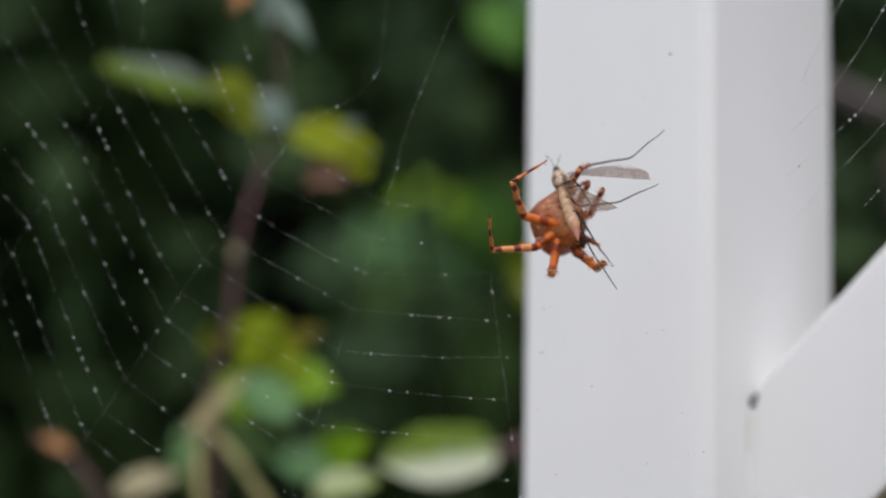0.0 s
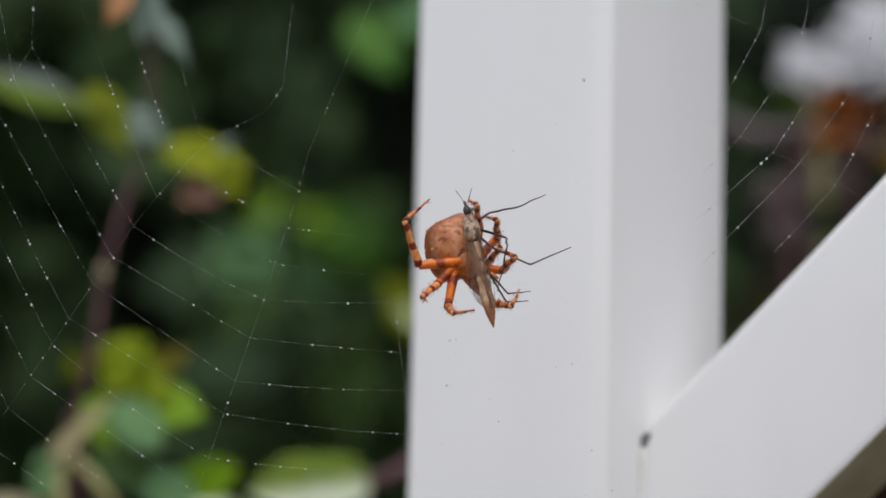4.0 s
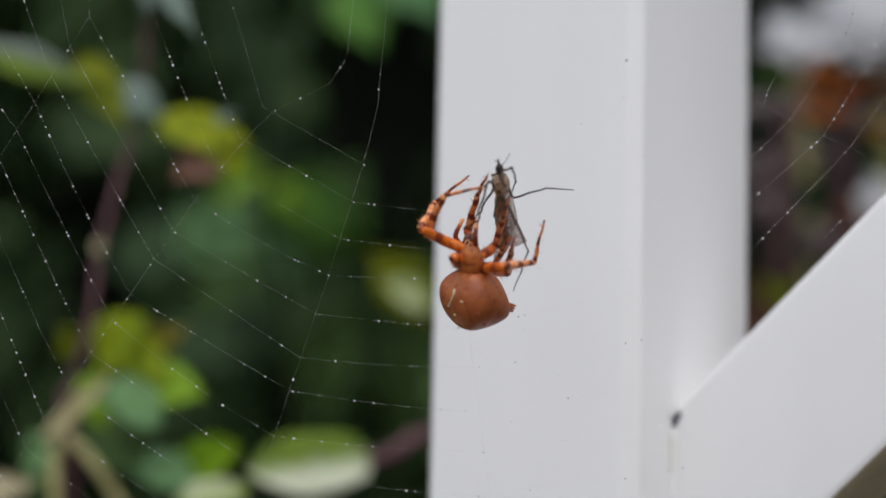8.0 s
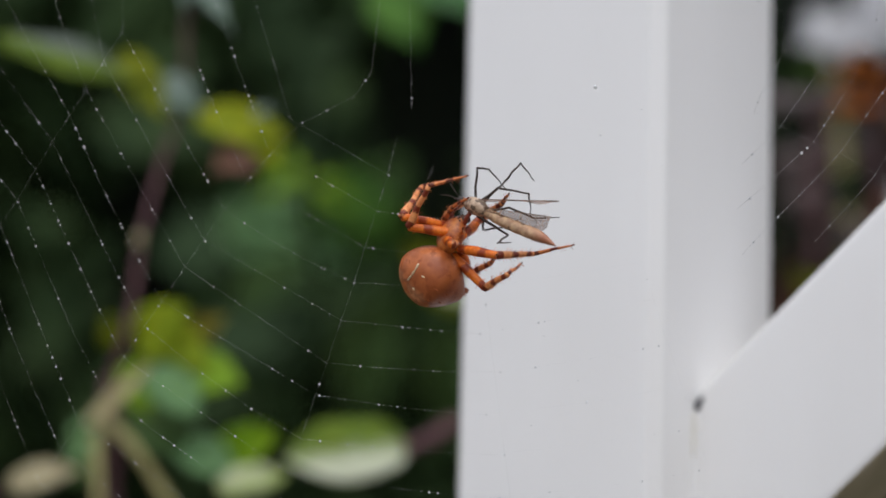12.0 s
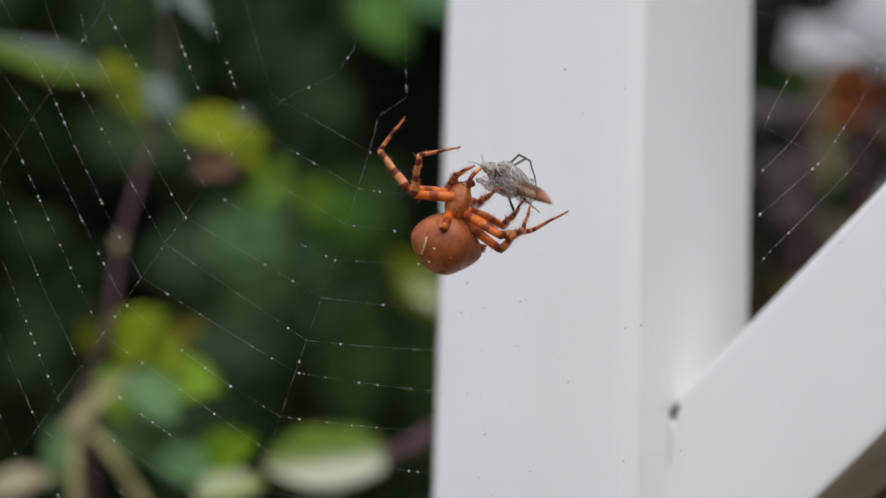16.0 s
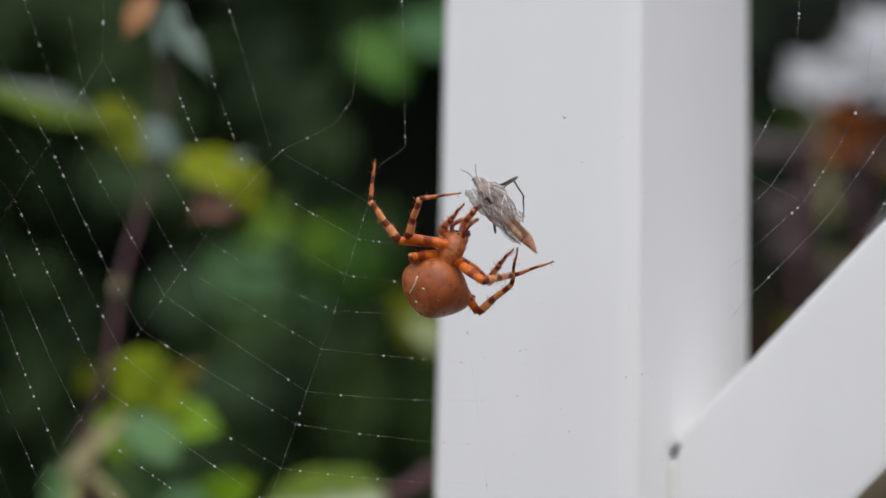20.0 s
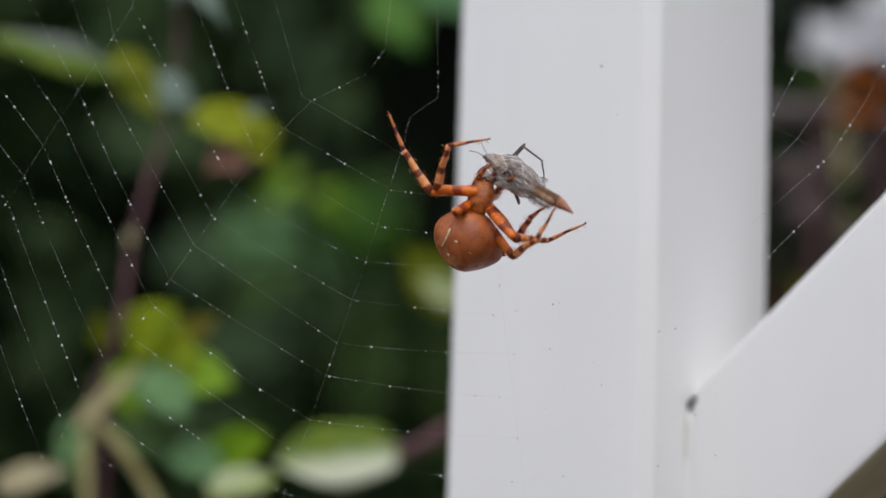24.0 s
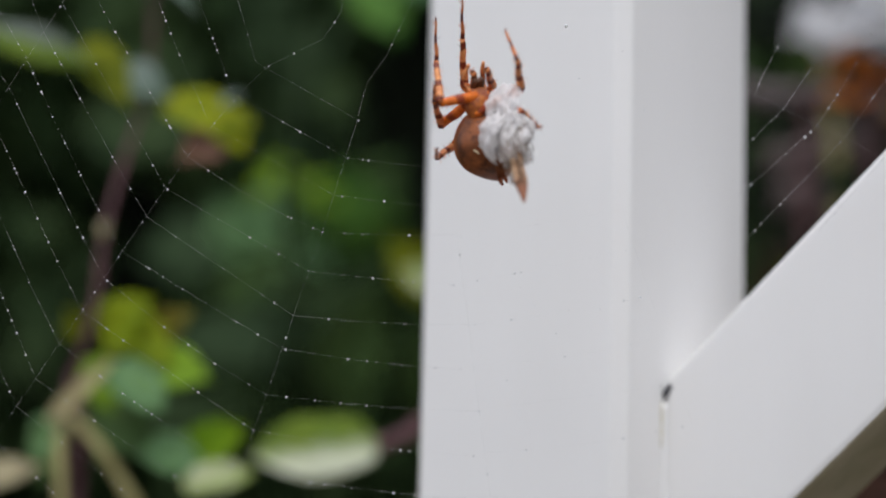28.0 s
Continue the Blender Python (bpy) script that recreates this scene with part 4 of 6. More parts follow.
def thread(web, name, points, radius, dewy, swell=1.0):
    """One silk thread with its dew drops: many tiny ones, here and there a large one."""
    line = [Vector(p) for p in points]
    ob = part(name, tube(bmesh.new(), line, radius, 5), SILK, web)
    if dewy:
        bm = bmesh.new()
        for a, b in zip(line, line[1:]):
            gap = (b - a).length
            for _ in range(int(gap / 0.0011 * dewy + DROPS.random())):
                r = DROPS.uniform(0.000038, 0.00007) if DROPS.random() < 0.78 else DROPS.uniform(0.00009, 0.000165)
                r *= swell
                m = Matrix.Translation(a.lerp(b, DROPS.random()) - Vector((0, 0, r * 0.3))) @ Matrix.Diagonal((r, r, r * 1.1, 1))
                bmesh.ops.create_icosphere(bm, subdivisions=1 if r < 0.0001 else 2, radius=1, matrix=m)
        if bm.verts:
            tagged(part("dew", bm, WHITENED_WATER, ob, "small clear dew drops"), kind="stuff")
        else:
            bm.free()
    return ob


def web_panel(web, feet, steps, first, last, seed, radius, dewy=0.85):
    """Spokes that start at feet and go on by steps; turns of sticky thread tie them, sagging and uneven."""
    rng = random.Random(seed)
    spots = {}
    for k, (f, s) in enumerate(zip(feet, steps)):
        for j in range(first, last + 1):
            jit = rng.uniform(-0.10, 0.10)
            spots[k, j] = Vector((f[0], 270 + 0.2 * rng.uniform(-1, 1), 1000 + f[1])) * 0.001 + Vector((s[0], 0, s[1])) * 0.001 * (j + jit)
    for k in range(len(feet)):
        thread(web, "spoke_thread", [spots[k, j] for j in range(first, last + 1)], radius * 1.05, 0.3 * dewy)
    for j in range(first, last + 1):
        run = []
        for k in range(len(feet)):
            run.append(spots[k, j])
            if k + 1 < len(feet):
                a, b = spots[k, j], spots[k + 1, j]
                sag = (b - a).length * rng.uniform(0.0, 0.03)
                run += [a.lerp(b, 0.33) - Vector((0, 0, 0.9 * sag)), a.lerp(b, 0.67) - Vector((0, 0, sag))]
        thread(web, "spiral_thread", run, radius, dewy)


orb_web = thing("orb_web", "wet orb web of fine silk beaded with dew", "web")
web_panel(orb_web,
          [(-57.0, 80.9), (-56.5, 61.1), (-40.1, 34.7), (-20.6, 24.1), (-1.4, 23.7)],
          [(-7.4, -1.7), (-2.4, -4.2), (-2.85, -4.5), (-1.75, -5.65), (0.9, -6.1)], 0, 9, 4, 0.0000052)
web_panel(orb_web, [(-1.4, 23.7), (21.6, 28.2)], [(0.9, -6.1), (2.0, -5.9)], 0, 5, 7, 0.000002, 0.3)
# inner turns above the free zone; the lower ones run on to the post
for inner, reach in ((1, 6), (2, 6), (3, 5)):
    thread(orb_web, "spiral_thread", [Vector((x + dx * inner, 270, 1000 + z + dz * inner)) * 0.001 for x, z, dx, dz in
           ((-57.0, 80.9, 7.4, 1.7), (-54.5, 64.0, 5.2, 3.0), (-46.5, 46.5, 4.1, 4.2), (-40.1, 34.7, 3.1, 4.6), (-20.6, 24.1, 1.6, 5.4), (-5.5, 22.6, -0.4, 5.6))[:reach]], 0.0000052, 0.7)
side_web = thing("side_web", "torn side panel of the dewy orb web", "web")
for name, dewy, line in (
        ("spoke_thread", 0, [(0.0414, 0.2700, 1.0611), (0.0451, 0.2700, 1.0597), (0.0509, 0.2700, 1.0574), (0.0566, 0.2700, 1.0553), (0.0609, 0.2700, 1.0537), (0.0661, 0.2700, 1.0519), (0.0771, 0.2700, 1.0479)]),
        ("spoke_thread", 0, [(0.0424, 0.2700, 1.0443), (0.0452, 0.2700, 1.0429), (0.0480, 0.2700, 1.0414), (0.0527, 0.2700, 1.0391), (0.0567, 0.2700, 1.0375), (0.0614, 0.2700, 1.0348), (0.0690, 0.2700, 1.0314)]),
        ("spiral_thread", 0.7, [(0.0440, 0.2700, 1.0429), (0.0449, 0.2700, 1.0457), (0.0485, 0.2700, 1.0527), (0.0509, 0.2700, 1.0574), (0.0516, 0.2700, 1.0615), (0.0521, 0.2700, 1.0665), (0.0522, 0.2700, 1.0724)]),
        ("spiral_thread", 0.7, [(0.0424, 0.2700, 1.0357), (0.0449, 0.2700, 1.0382), (0.0480, 0.2700, 1.0414), (0.0534, 0.2700, 1.0496), (0.0566, 0.2700, 1.0553), (0.0577, 0.2700, 1.0607), (0.0582, 0.2700, 1.0666)]),
        ("spiral_thread", 0.75, [(0.0417, 0.2700, 1.0291), (0.0453, 0.2700, 1.0322), (0.0527, 0.2700, 1.0391), (0.0577, 0.2700, 1.0472), (0.0609, 0.2700, 1.0537), (0.0618, 0.2700, 1.0571), (0.0630, 0.2700, 1.0650), (0.0634, 0.2700, 1.0701)]),
        ("spiral_thread", 0.75, [(0.0425, 0.2700, 1.0224), (0.0453, 0.2700, 1.0256), (0.0540, 0.2700, 1.0347), (0.0567, 0.2700, 1.0378), (0.0640, 0.2700, 1.0484), (0.0661, 0.2700, 1.0519), (0.0674, 0.2700, 1.0601), (0.0683, 0.2700, 1.0676)]),
        ("spiral_thread", 0.75, [(0.0529, 0.2700, 1.0245), (0.0572, 0.2700, 1.0292), (0.0614, 0.2700, 1.0341), (0.0638, 0.2700, 1.0381), (0.0661, 0.2700, 1.0429), (0.0694, 0.2700, 1.0494), (0.0711, 0.2700, 1.0577)])):
    if dewy:
        line.append(tuple(Vector(line[-1]) + Vector((0.0004, 0, 0.014))))
    thread(side_web, name, line, 0.000012 if dewy else 0.000006, dewy, 1.3)
for line in (((-17.8, 68.3), (-18.8, 55.9), (-21.3, 52.0), (-28.9, 48.0), (-31.7, 45.3), (-36.0, 40.1), (-40.1, 34.7)),
             ((-14.8, 45.8), (-16.4, 39.0), (-18.0, 33.4), (-20.6, 24.1))):
    thread(orb_web, "spoke_thread", [Vector((x, 270, 1000 + z)) * 0.001 for x, z in line], 0.000007, 0.45)
# the spoke that the spider's leg tugs at, in two pieces that swing
TUG, KINK = Vector((-0.0148, 0.270, 1.0458)), Vector((-0.0108, 0.270, 1.0487))
TUG_LINK = thread(orb_web, "spoke_thread", [TUG, KINK], 0.000007, 0.8)
TUG_UPPER = thread(orb_web, "spoke_thread", [KINK, Vector((-0.0112, 0.270, 1.0580)), Vector((-0.0119, 0.270, 1.0730))], 0.000007, 0.5)

bm = bmesh.new()
bmesh.ops.create_icosphere(bm, subdivisions=2, radius=0.00028, matrix=Matrix.Translation(Vector((0.0181, 0.2700, 1.0535)) - Vector((0.0057, 0, 0))))
FREE_DROP = part("dew_drop", bm, WHITENED_WATER, orb_web, "single clear drop hanging free")
for p, r in (((0.0271, 0.2700, 1.0509), .00009), ((0.0210, 0.2700, 1.0469), .00012), ((0.0132, 0.2700, 1.0170), .00008), ((0.0183, 0.2700, 1.0106), .00009), ((0.0244, 0.2700, 1.0141), .00007), ((0.0116, 0.2700, 1.0039), .00010), ((0.0302, 0.2700, 1.0425), .00007), ((0.0153, 0.2700, 1.0146), .00007)):
    bm = bmesh.new()
    bmesh.ops.create_icosphere(bm, subdivisions=2, radius=r, matrix=Matrix.Translation(Vector(p) - Vector((0.0057, 0, 0))))
    part("dew_drop", bm, WHITENED_WATER, orb_web)

# ---------------------------------------------------------------- spider

FEMUR = dict(A=0.0082, B=0.0080, C=0.0073, D=0.0090, E=0.0077, F=0.0066, G=0.0064, H=0.0064)
SHIN, FOOT = 0.0070, 0.0062
LEG_MESH = {}


def limb_mesh(name, length, radii, material, sides=10, bristles=0, seed=0):
    """A limb segment from the origin along z, with short bristles."""
    rng = random.Random(seed)
    bm = bmesh.new()
    n = 12
    rr = np.interp(np.linspace(0, 1, n + 1), np.linspace(0, 1, len(radii)), radii)
    tube(bm, [(0.00008 * math.sin(3 * k / n * math.pi), 0, length * k / n) for k in range(n + 1)], list(rr), sides)
    for _ in range(bristles):
        z, a = rng.uniform(0.1, 0.95) * length, rng.uniform(0, 6.28)
        r = float(np.interp(z / length, np.linspace(0, 1, len(radii)), radii)) * 0.9
        out = Vector((math.cos(a), math.sin(a), 0.7))
        p = Vector((r * math.cos(a), r * math.sin(a), z))
        tube(bm, [p, p + out * rng.uniform(0.00025, 0.00065)], [0.00003, 0.000008], 4)
    return mesh_of(name, bm, material)


def build_spider():
    spider = thing("garden_spider", "orange-brown garden spider with banded bristly legs wrapping its prey", "spider")
    def girth(u):
        return (0.80 + 0.28 * math.sin(math.pi * min(1.0, u * 0.95) ** 1.15) ** 1.2) * (0.74 + 0.26 * min(1.0, u / 0.4))

    def lift(x):
        """The hump of the back, highest behind the middle."""
        return 0.84 + 0.26 * math.exp(-((x + 0.0054) / 0.0028) ** 2)

    def skin(x, y):
        """The height of the abdomen's back over x, y."""
        c = max(-1.0, min(1.0, (x + 0.0040) / 0.0053))
        u = math.acos(-c) / math.pi
        r = math.sin(math.pi * u) * girth(u)
        return 0.0004 + 0.0039 * lift(x) * r * math.sqrt(max(0.0, 1 - (y / (0.0043 * r + 1e-9)) ** 2))

    bm = bmesh.new()
    blob(bm, (-0.0040, 0, 0.0004), (0.0053, 0.0043, 0.0039), 30, 40, girth)
    for v in bm.verts:
        if v.co.z > 0.0004:
            v.co.z = 0.0004 + (v.co.z - 0.0004) * lift(v.co.x)
        v.co.z += 0.00012 * noise.noise(v.co * 700)
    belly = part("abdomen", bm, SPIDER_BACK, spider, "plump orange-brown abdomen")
    bm = bmesh.new()
    line = [(-0.0010 + 0.00003 * math.sin(y * 6000) + 40 * y * y, y, skin(-0.0010 + 40 * y * y, y) + 0.00001) for y in np.linspace(-0.0020, 0.0010, 15)]
    tube(bm, line, [0.00019 + 0.00015 * abs(math.sin(k * 0.7)) for k in range(15)], 6, 0.4)
    part("cross_mark", bm, SPIDER_MARK, belly, "cream bar across the abdomen")
    for y in (-1, 1):
        for x, q, s in ((-0.0024, 0.0013, 0.00022), (-0.0050, 0.0011, 0.00024), (-0.0066, 0.0009, 0.0002)):
            bm = bmesh.new()
            blob(bm, (x, q * y, skin(x, q)), (s * 1.5, s * 0.8, s * 0.4), 6, 8)
            part("spot", bm, SPIDER_MARK if x > -0.003 else SPIDER_BROWN, belly)
    for y in (-1, 1):
        bm = bmesh.new()
        line = [(x, y * (0.0012 + 0.0006 * math.sin((x + 0.0036) * 900)), 0.0008 - skin(x, 0.0012) - 0.00002) for x in np.linspace(-0.0034, -0.0043, 12)]
        tube(bm, line, [0.00006 + 0.00008 * math.sin(math.pi * k / 11) for k in range(12)], 6, 0.5)
        part("belly_mark", bm, SPIDER_MARK, belly, "yellowish curved mark on the underside")
    bm = bmesh.new()
    for a in (0, 2.1, 4.2):
        p = Vector((-0.0088, 0.0005 * math.cos(a), -0.0010 + 0.0004 * math.sin(a)))
        tube(bm, [p, p + Vector((-0.0006, 0, -0.0003)), p + Vector((-0.0010, 0, -0.0004))], [0.00034, 0.00024, 0.0001], 8)
    part("spinnerets", bm, SPIDER_BROWN, belly)
    bm = bmesh.new()
    blob(bm, (0.0018, 0, 0), (0.0030, 0.0021, 0.0016), 14, 18, lambda u: 1.05 - 0.35 * max(0, u - 0.55) * 2)
    thorax = part("carapace", bm, SPIDER_FRONT, spider, "orange carapace with fine hairs")
    for x, y, s in ((0.00460, 0.00030, .00020), (0.00460, -0.00030, .00020), (0.00445, 0.00036, .00018), (0.00445, -0.00036, .00018), (0.0042, 0.0009, .00016), (0.0042, -0.0009, .00016)):
        bm = bmesh.new()
        bmesh.ops.create_icosphere(bm, subdivisions=2, radius=s, matrix=Matrix.Translation((x, y, 0.00062 if s < .0002 else 0.0003)))
        part("eye", bm, SPIDER_EYE, thorax)
    for y in (-1, 1):
        bm = bmesh.new()
        tube(bm, [(0.0042, 0.00045 * y, -0.0003), (0.0050, 0.00045 * y, -0.0012), (0.0049, 0.0003 * y, -0.0019)], [0.0006, 0.00055, 0.0001], 8)
        part("jaw", bm, SPIDER_DARK, thorax)
        bm = bmesh.new()
        tube(bm, curve_points([(0.0036, 0.0011 * y, -0.0004), (0.0052, 0.0017 * y, 0.0003), (0.0066, 0.0014 * y, -0.0006), (0.0074, 0.0012 * y, -0.0014)], 4), [0.00035] * 9 + [0.00028] * 3 + [0.0002], 7)
        part("palp", bm, SPIDER_SHIN, thorax)
    LEG_MESH["shin"] = limb_mesh("shin", SHIN, (0.00062, 0.00060, 0.00047, 0.00043, 0.00038), SPIDER_SHIN, bristles=60, seed=3)
    LEG_MESH["foot"] = limb_mesh("foot", FOOT, (0.00034, 0.00028, 0.00021, 0.00017, 0.00010), SPIDER_FOOT, bristles=26, seed=4)
    legs = {}
    for key in "ABCDEFGH":
        leg = part("leg", limb_mesh("leg", FEMUR[key], (0.00050, 0.00070, 0.00076, 0.00066, 0.00058), SPIDER_LEG, bristles=40, seed=2), None, spider)
        legs[key] = leg, part("shin", LEG_MESH["shin"], None, leg), part("foot", LEG_MESH["foot"], None, leg)
    return spider, legs, belly


SPIDER, SPIDER_LEGS, BELLY = build_spider()
COXA = dict(A=(0.0030, 0.0014), B=(0.0026, -0.0012), C=(0.0004, -0.0014), D=(0.0000, 0.0012), E=(0.0010, -0.0015), F=(0.0034, -0.0008), G=(0.0012, 0.0015), H=(0.0022, -0.0016))
LEAN = dict(A=-1, B=1, C=-1, D=1, E=1, F=1, G=-1, H=1)

# ---------------------------------------------------------------- crane fly

FLY_BITS = (0.0055, 0.0058, 0.0066)


def build_fly():
    fly = thing("crane_fly", "brown crane fly held as prey and bound with silk", "crane fly")
    bm = bmesh.new()
    blob(bm, (-0.0034, 0, 0.0002), (0.0022, 0.00125, 0.0014), 12, 14)
    part("thorax", bm, FLY_BODY, fly)
    bm = bmesh.new()
    tube(bm, curve_points([(-0.0050, 0, 0), (-0.0085, 0, -0.0003), (-0.0125, 0, 0), (-0.0155, 0, 0.0002), (-0.0182, 0, -0.0002)], 5),
         list(np.interp(np.linspace(0, 1, 21), (0, .12, .4, .7, .84, 1), (.0006, .0008, .0009, .00090, .0006, .00006)) * (1 + 0.05 * np.sin(np.arange(21) * 2.5))), 12)
    part("abdomen", bm, FLY_TAIL, fly, "tapered straw-brown abdomen")
    bm = bmesh.new()
    blob(bm, (-0.0006, 0, 0), (0.0008, 0.0006, 0.0006), 8, 10)
    tube(bm, [(0, 0, 0), (0.0010, 0, -0.0003)], [0.00022, 0.00012], 6)
    head = part("head", bm, FLY_LEG, fly)
    for y in (-1, 1):
        bm = bmesh.new()
        tube(bm, curve_points([(0, 0.0002 * y, 0.0002), (0.0012, 0.0006 * y, 0.0008), (0.0024, 0.0012 * y, 0.0009)], 4), 0.00005, 5)
        part("antenna", bm, FLY_LEG, head)
    wings = []
    for y in (-1, 1):
        bm = bmesh.new()
        long, wide, n = 0.0130, 0.0032, 22
        edge = [(-long * k / n, wide * y * min(1.0, (k / n / 0.6) ** 0.8) * math.sqrt(max(0.0, 1 - max(0.0, (k / n - 0.62) / 0.38) ** 2)) if 0 < k < n else 0) for k in range(n + 1)]
        top = [bm.verts.new((x, -0.0001 * y, 0.00012)) for x, _ in edge]
        rim = [bm.verts.new((x, e, 0.00025 * math.sin(x * 900))) for x, e in edge]
        for k in range(n):
            if k in (0, n - 1):
                bm.faces.new((top[k], top[k + 1], rim[k + 1]) if k == 0 else (top[k], top[k + 1], rim[k]))
            else:
                bm.faces.new((top[k], top[k + 1], rim[k + 1], rim[k]))
        wing = part("wing", bm, FLY_WING, fly, "clear smoky wing")
        vein = bmesh.new()
        for f in (0.0, 0.33, 0.66, 1.0):
            tube(vein, [(x, e * f, 0.0001) for x, e in edge[1:-1]], 0.000035, 4)
        for k in (9, 14, 18):
            tube(vein, [(edge[k][0], 0, 0.0001), (edge[k][0], edge[k][1], 0.0001)], 0.00004, 4)
        part("veins", vein, FLY_VEIN, wing)
        wings.append(wing)
    limbs = []
    share = [limb_mesh("fly_limb", FLY_BITS[k], ((0.00020, 0.00019, 0.00015), (0.00016, 0.00015, 0.00012), (0.00012, 0.00010, 0.00006))[k], FLY_LEG, 6) for k in range(3)]
    for k in range(6):
        leg = part("leg", share[0], None, fly)
        limbs.append((leg, part("shin", share[1], None, leg), part("foot", share[2], None, leg)))
    return fly, wings, limbs


FLY, WINGS, FLY_LIMBS = build_fly()


def build_silk(label, count, strands, half, base, swell, seed, gauze):
    """Silk that is drawn out of the spinnerets and laid round the prey."""
    silk = thing("silk_wrapping", label, "silk")
    rng = random.Random(seed)
    sheets = []
    for k in range(count):
        bm = bmesh.new()
        n, m, rows = 26, 18, []
        for i in range(n + 1):
            u = i / n
            row = []
            for j in range(m + 1):
                v = j / m * 2 - 1
                a = 6.28 * k / count + 0.95 * v + 0.25 * math.sin(5 * u + k)
                r = base + swell * math.sin(math.pi * u) ** 0.7
                r *= 1 + 0.16 * math.sin(7 * u + 3 * v + k) + 0.12 * math.sin(13 * v + 4 * u + 2 * k) + 0.22 * noise.noise(Vector((9 * u, 5 * v, k))) + 0.22 * abs(math.sin(3.5 * v + 4 * u + 1.7 * k))
                row.append(bm.verts.new((half - 2 * half * u, r * math.cos(a), r * math.sin(a))))
            rows.append(row)
        for a, b in zip(rows, rows[1:]):
            for j in range(m):
                bm.faces.new((a[j], a[j + 1], b[j + 1], b[j]))
        sheets.append(part("silk_sheet", bm, gauze, silk))
    for k in range(strands):
        bm = bmesh.new()
        a0, turn, pts = rng.uniform(0, 6.28), rng.choice((-1, 1)) * rng.uniform(1.8, 3.2), []
        for i in range(14):
            u = i / 13
            r = base * 1.25 + swell * math.sin(math.pi * u) ** 0.7
            pts.append((half - 2 * half * u, r * math.cos(a0 + turn * u), r * math.sin(a0 + turn * u)))
        tube(bm, pts, 0.000035, 4)
        sheets.append(part("silk_strand", bm, SILK_WHITE, silk))
    return silk, sheets


FIRST_SILK, FIRST_SHEETS = build_silk("thin grey silk bound tightly round the prey", 6, 16, 0.0048, 0.0008, 0.0008, 6, GAUZE_GREY)
LAST_SILK, LAST_SHEETS = build_silk("thick white gauzy silk wrapped over the prey", 6, 12, 0.0036, 0.0010, 0.0018, 9, GAUZE)

# ---------------------------------------------------------------- what moves

BODY, BACK, LIE, STANCE, PREY, FLYLEG = {}, {}, {}, {}, {}, {}


def body_at(t, abdomen, front):
    BODY[t] = np.array((*abdomen, *front)) * 0.001


def back_at(t, way):
    BACK[t] = np.array(way)


def belly_at(t, heading, nearer, turn):
    """How the abdomen lies: where its front points in the web's plane, how far out of it, and its roll (0: the back faces the camera)."""
    LIE[t] = np.array((heading, nearer, turn))


def prey_at(t, head, tail, nearer, depth):
    PREY[t] = np.array((*head, *tail, nearer, depth)) * 0.001


def stance(t, **legs):
    STANCE[t] = {k: np.array(v) * 0.001 for k, v in legs.items()}


def fly_legs(t, *legs):
    FLYLEG[t] = [np.array(v) * 0.001 for v in legs]


def between(table, t):
    """The value of a keyed table at t, eased from key to key."""
    keys = sorted(table)
    if t <= keys[0]:
        return table[keys[0]]
    if t >= keys[-1]:
        return table[keys[-1]]
    k = max(i for i, q in enumerate(keys) if q <= t)
    f = (t - keys[k]) / (keys[k + 1] - keys[k])
    f = f * f * (3 - 2 * f)
    return table[keys[k]] * (1 - f) + table[keys[k + 1]] * f


def along(start, way, up=(0.31, 0.2, 0.93)):
    """A pose at start whose z runs along way."""
    z = Vector(way).normalized()
    x = Vector(up).cross(z).normalized()
    return Matrix.Translation(start) @ Matrix((x, z.cross(x), z)).transposed().to_4x4()


def chain(start, goals, lengths, lean, depth):
    """Poses of a limb's segments from start past goals (x, z): what a segment is longer than its way in the web's plane goes into depth."""
    out, p = [], Vector(start)
    for k, (g, size) in enumerate(zip(goals, lengths)):
        dx, dz = g[0] - p.x, g[1] - p.z
        flat = math.hypot(dx, dz)
        if flat >= size * 0.985:
            way = Vector((dx, 0, dz)).normalized() + Vector((0, max(-0.25, min(0.25, (depth - p.y) / size)), 0))
        else:
            sign = lean if k == 0 else (1 if depth > p.y else -1)
            way = Vector((dx, sign * math.sqrt(size * size - flat * flat), dz))
        way.normalize()
        out.append(along(p, way))
        p = p + way * size
    return out


def spider_pose(t):
    x0, z0, x1, z1 = between(BODY, t)
    d, flat = 0.0060, math.hypot(x1 - x0, z1 - z0)
    dy = -math.sqrt(max(0.0, d * d - flat * flat))
    way = Vector((x1 - x0, dy, z1 - z0)).normalized()
    mid = Vector((x1, 0.270 + dy / 2, 1 + z1)) - way * 0.0020
    f = min(1.0, max(0.0, (t - 4.5) / 2))
    f = f * f * (3 - 2 * f)
    way = Vector((0.72, -0.30, -0.62)).lerp(way, f).normalized()
    mid = Vector((x1 - 0.0002, 0.2695, 1.0006 + z1)).lerp(mid, f)
    up = Vector(between(BACK, t))
    up = (up - way * up.dot(way)).normalized()
    return Matrix.Translation(mid) @ Matrix((way, up.cross(way), up)).transposed().to_4x4()


def belly_pose(t):
    heading, nearer, turn = between(LIE, t)
    x, z = between(BODY, t)[:2]
    a, b = radians(heading), radians(turn)
    front = Vector((math.cos(a), -nearer, math.sin(a))).normalized()
    up = Vector((-math.sin(a) * math.sin(b), -math.cos(b), math.cos(a) * math.sin(b)))
    up = (up - front * up.dot(front)).normalized()
    return Matrix.Translation((x, 0.2715, 1 + z)) @ Matrix((front, up.cross(front), up)).transposed().to_4x4()


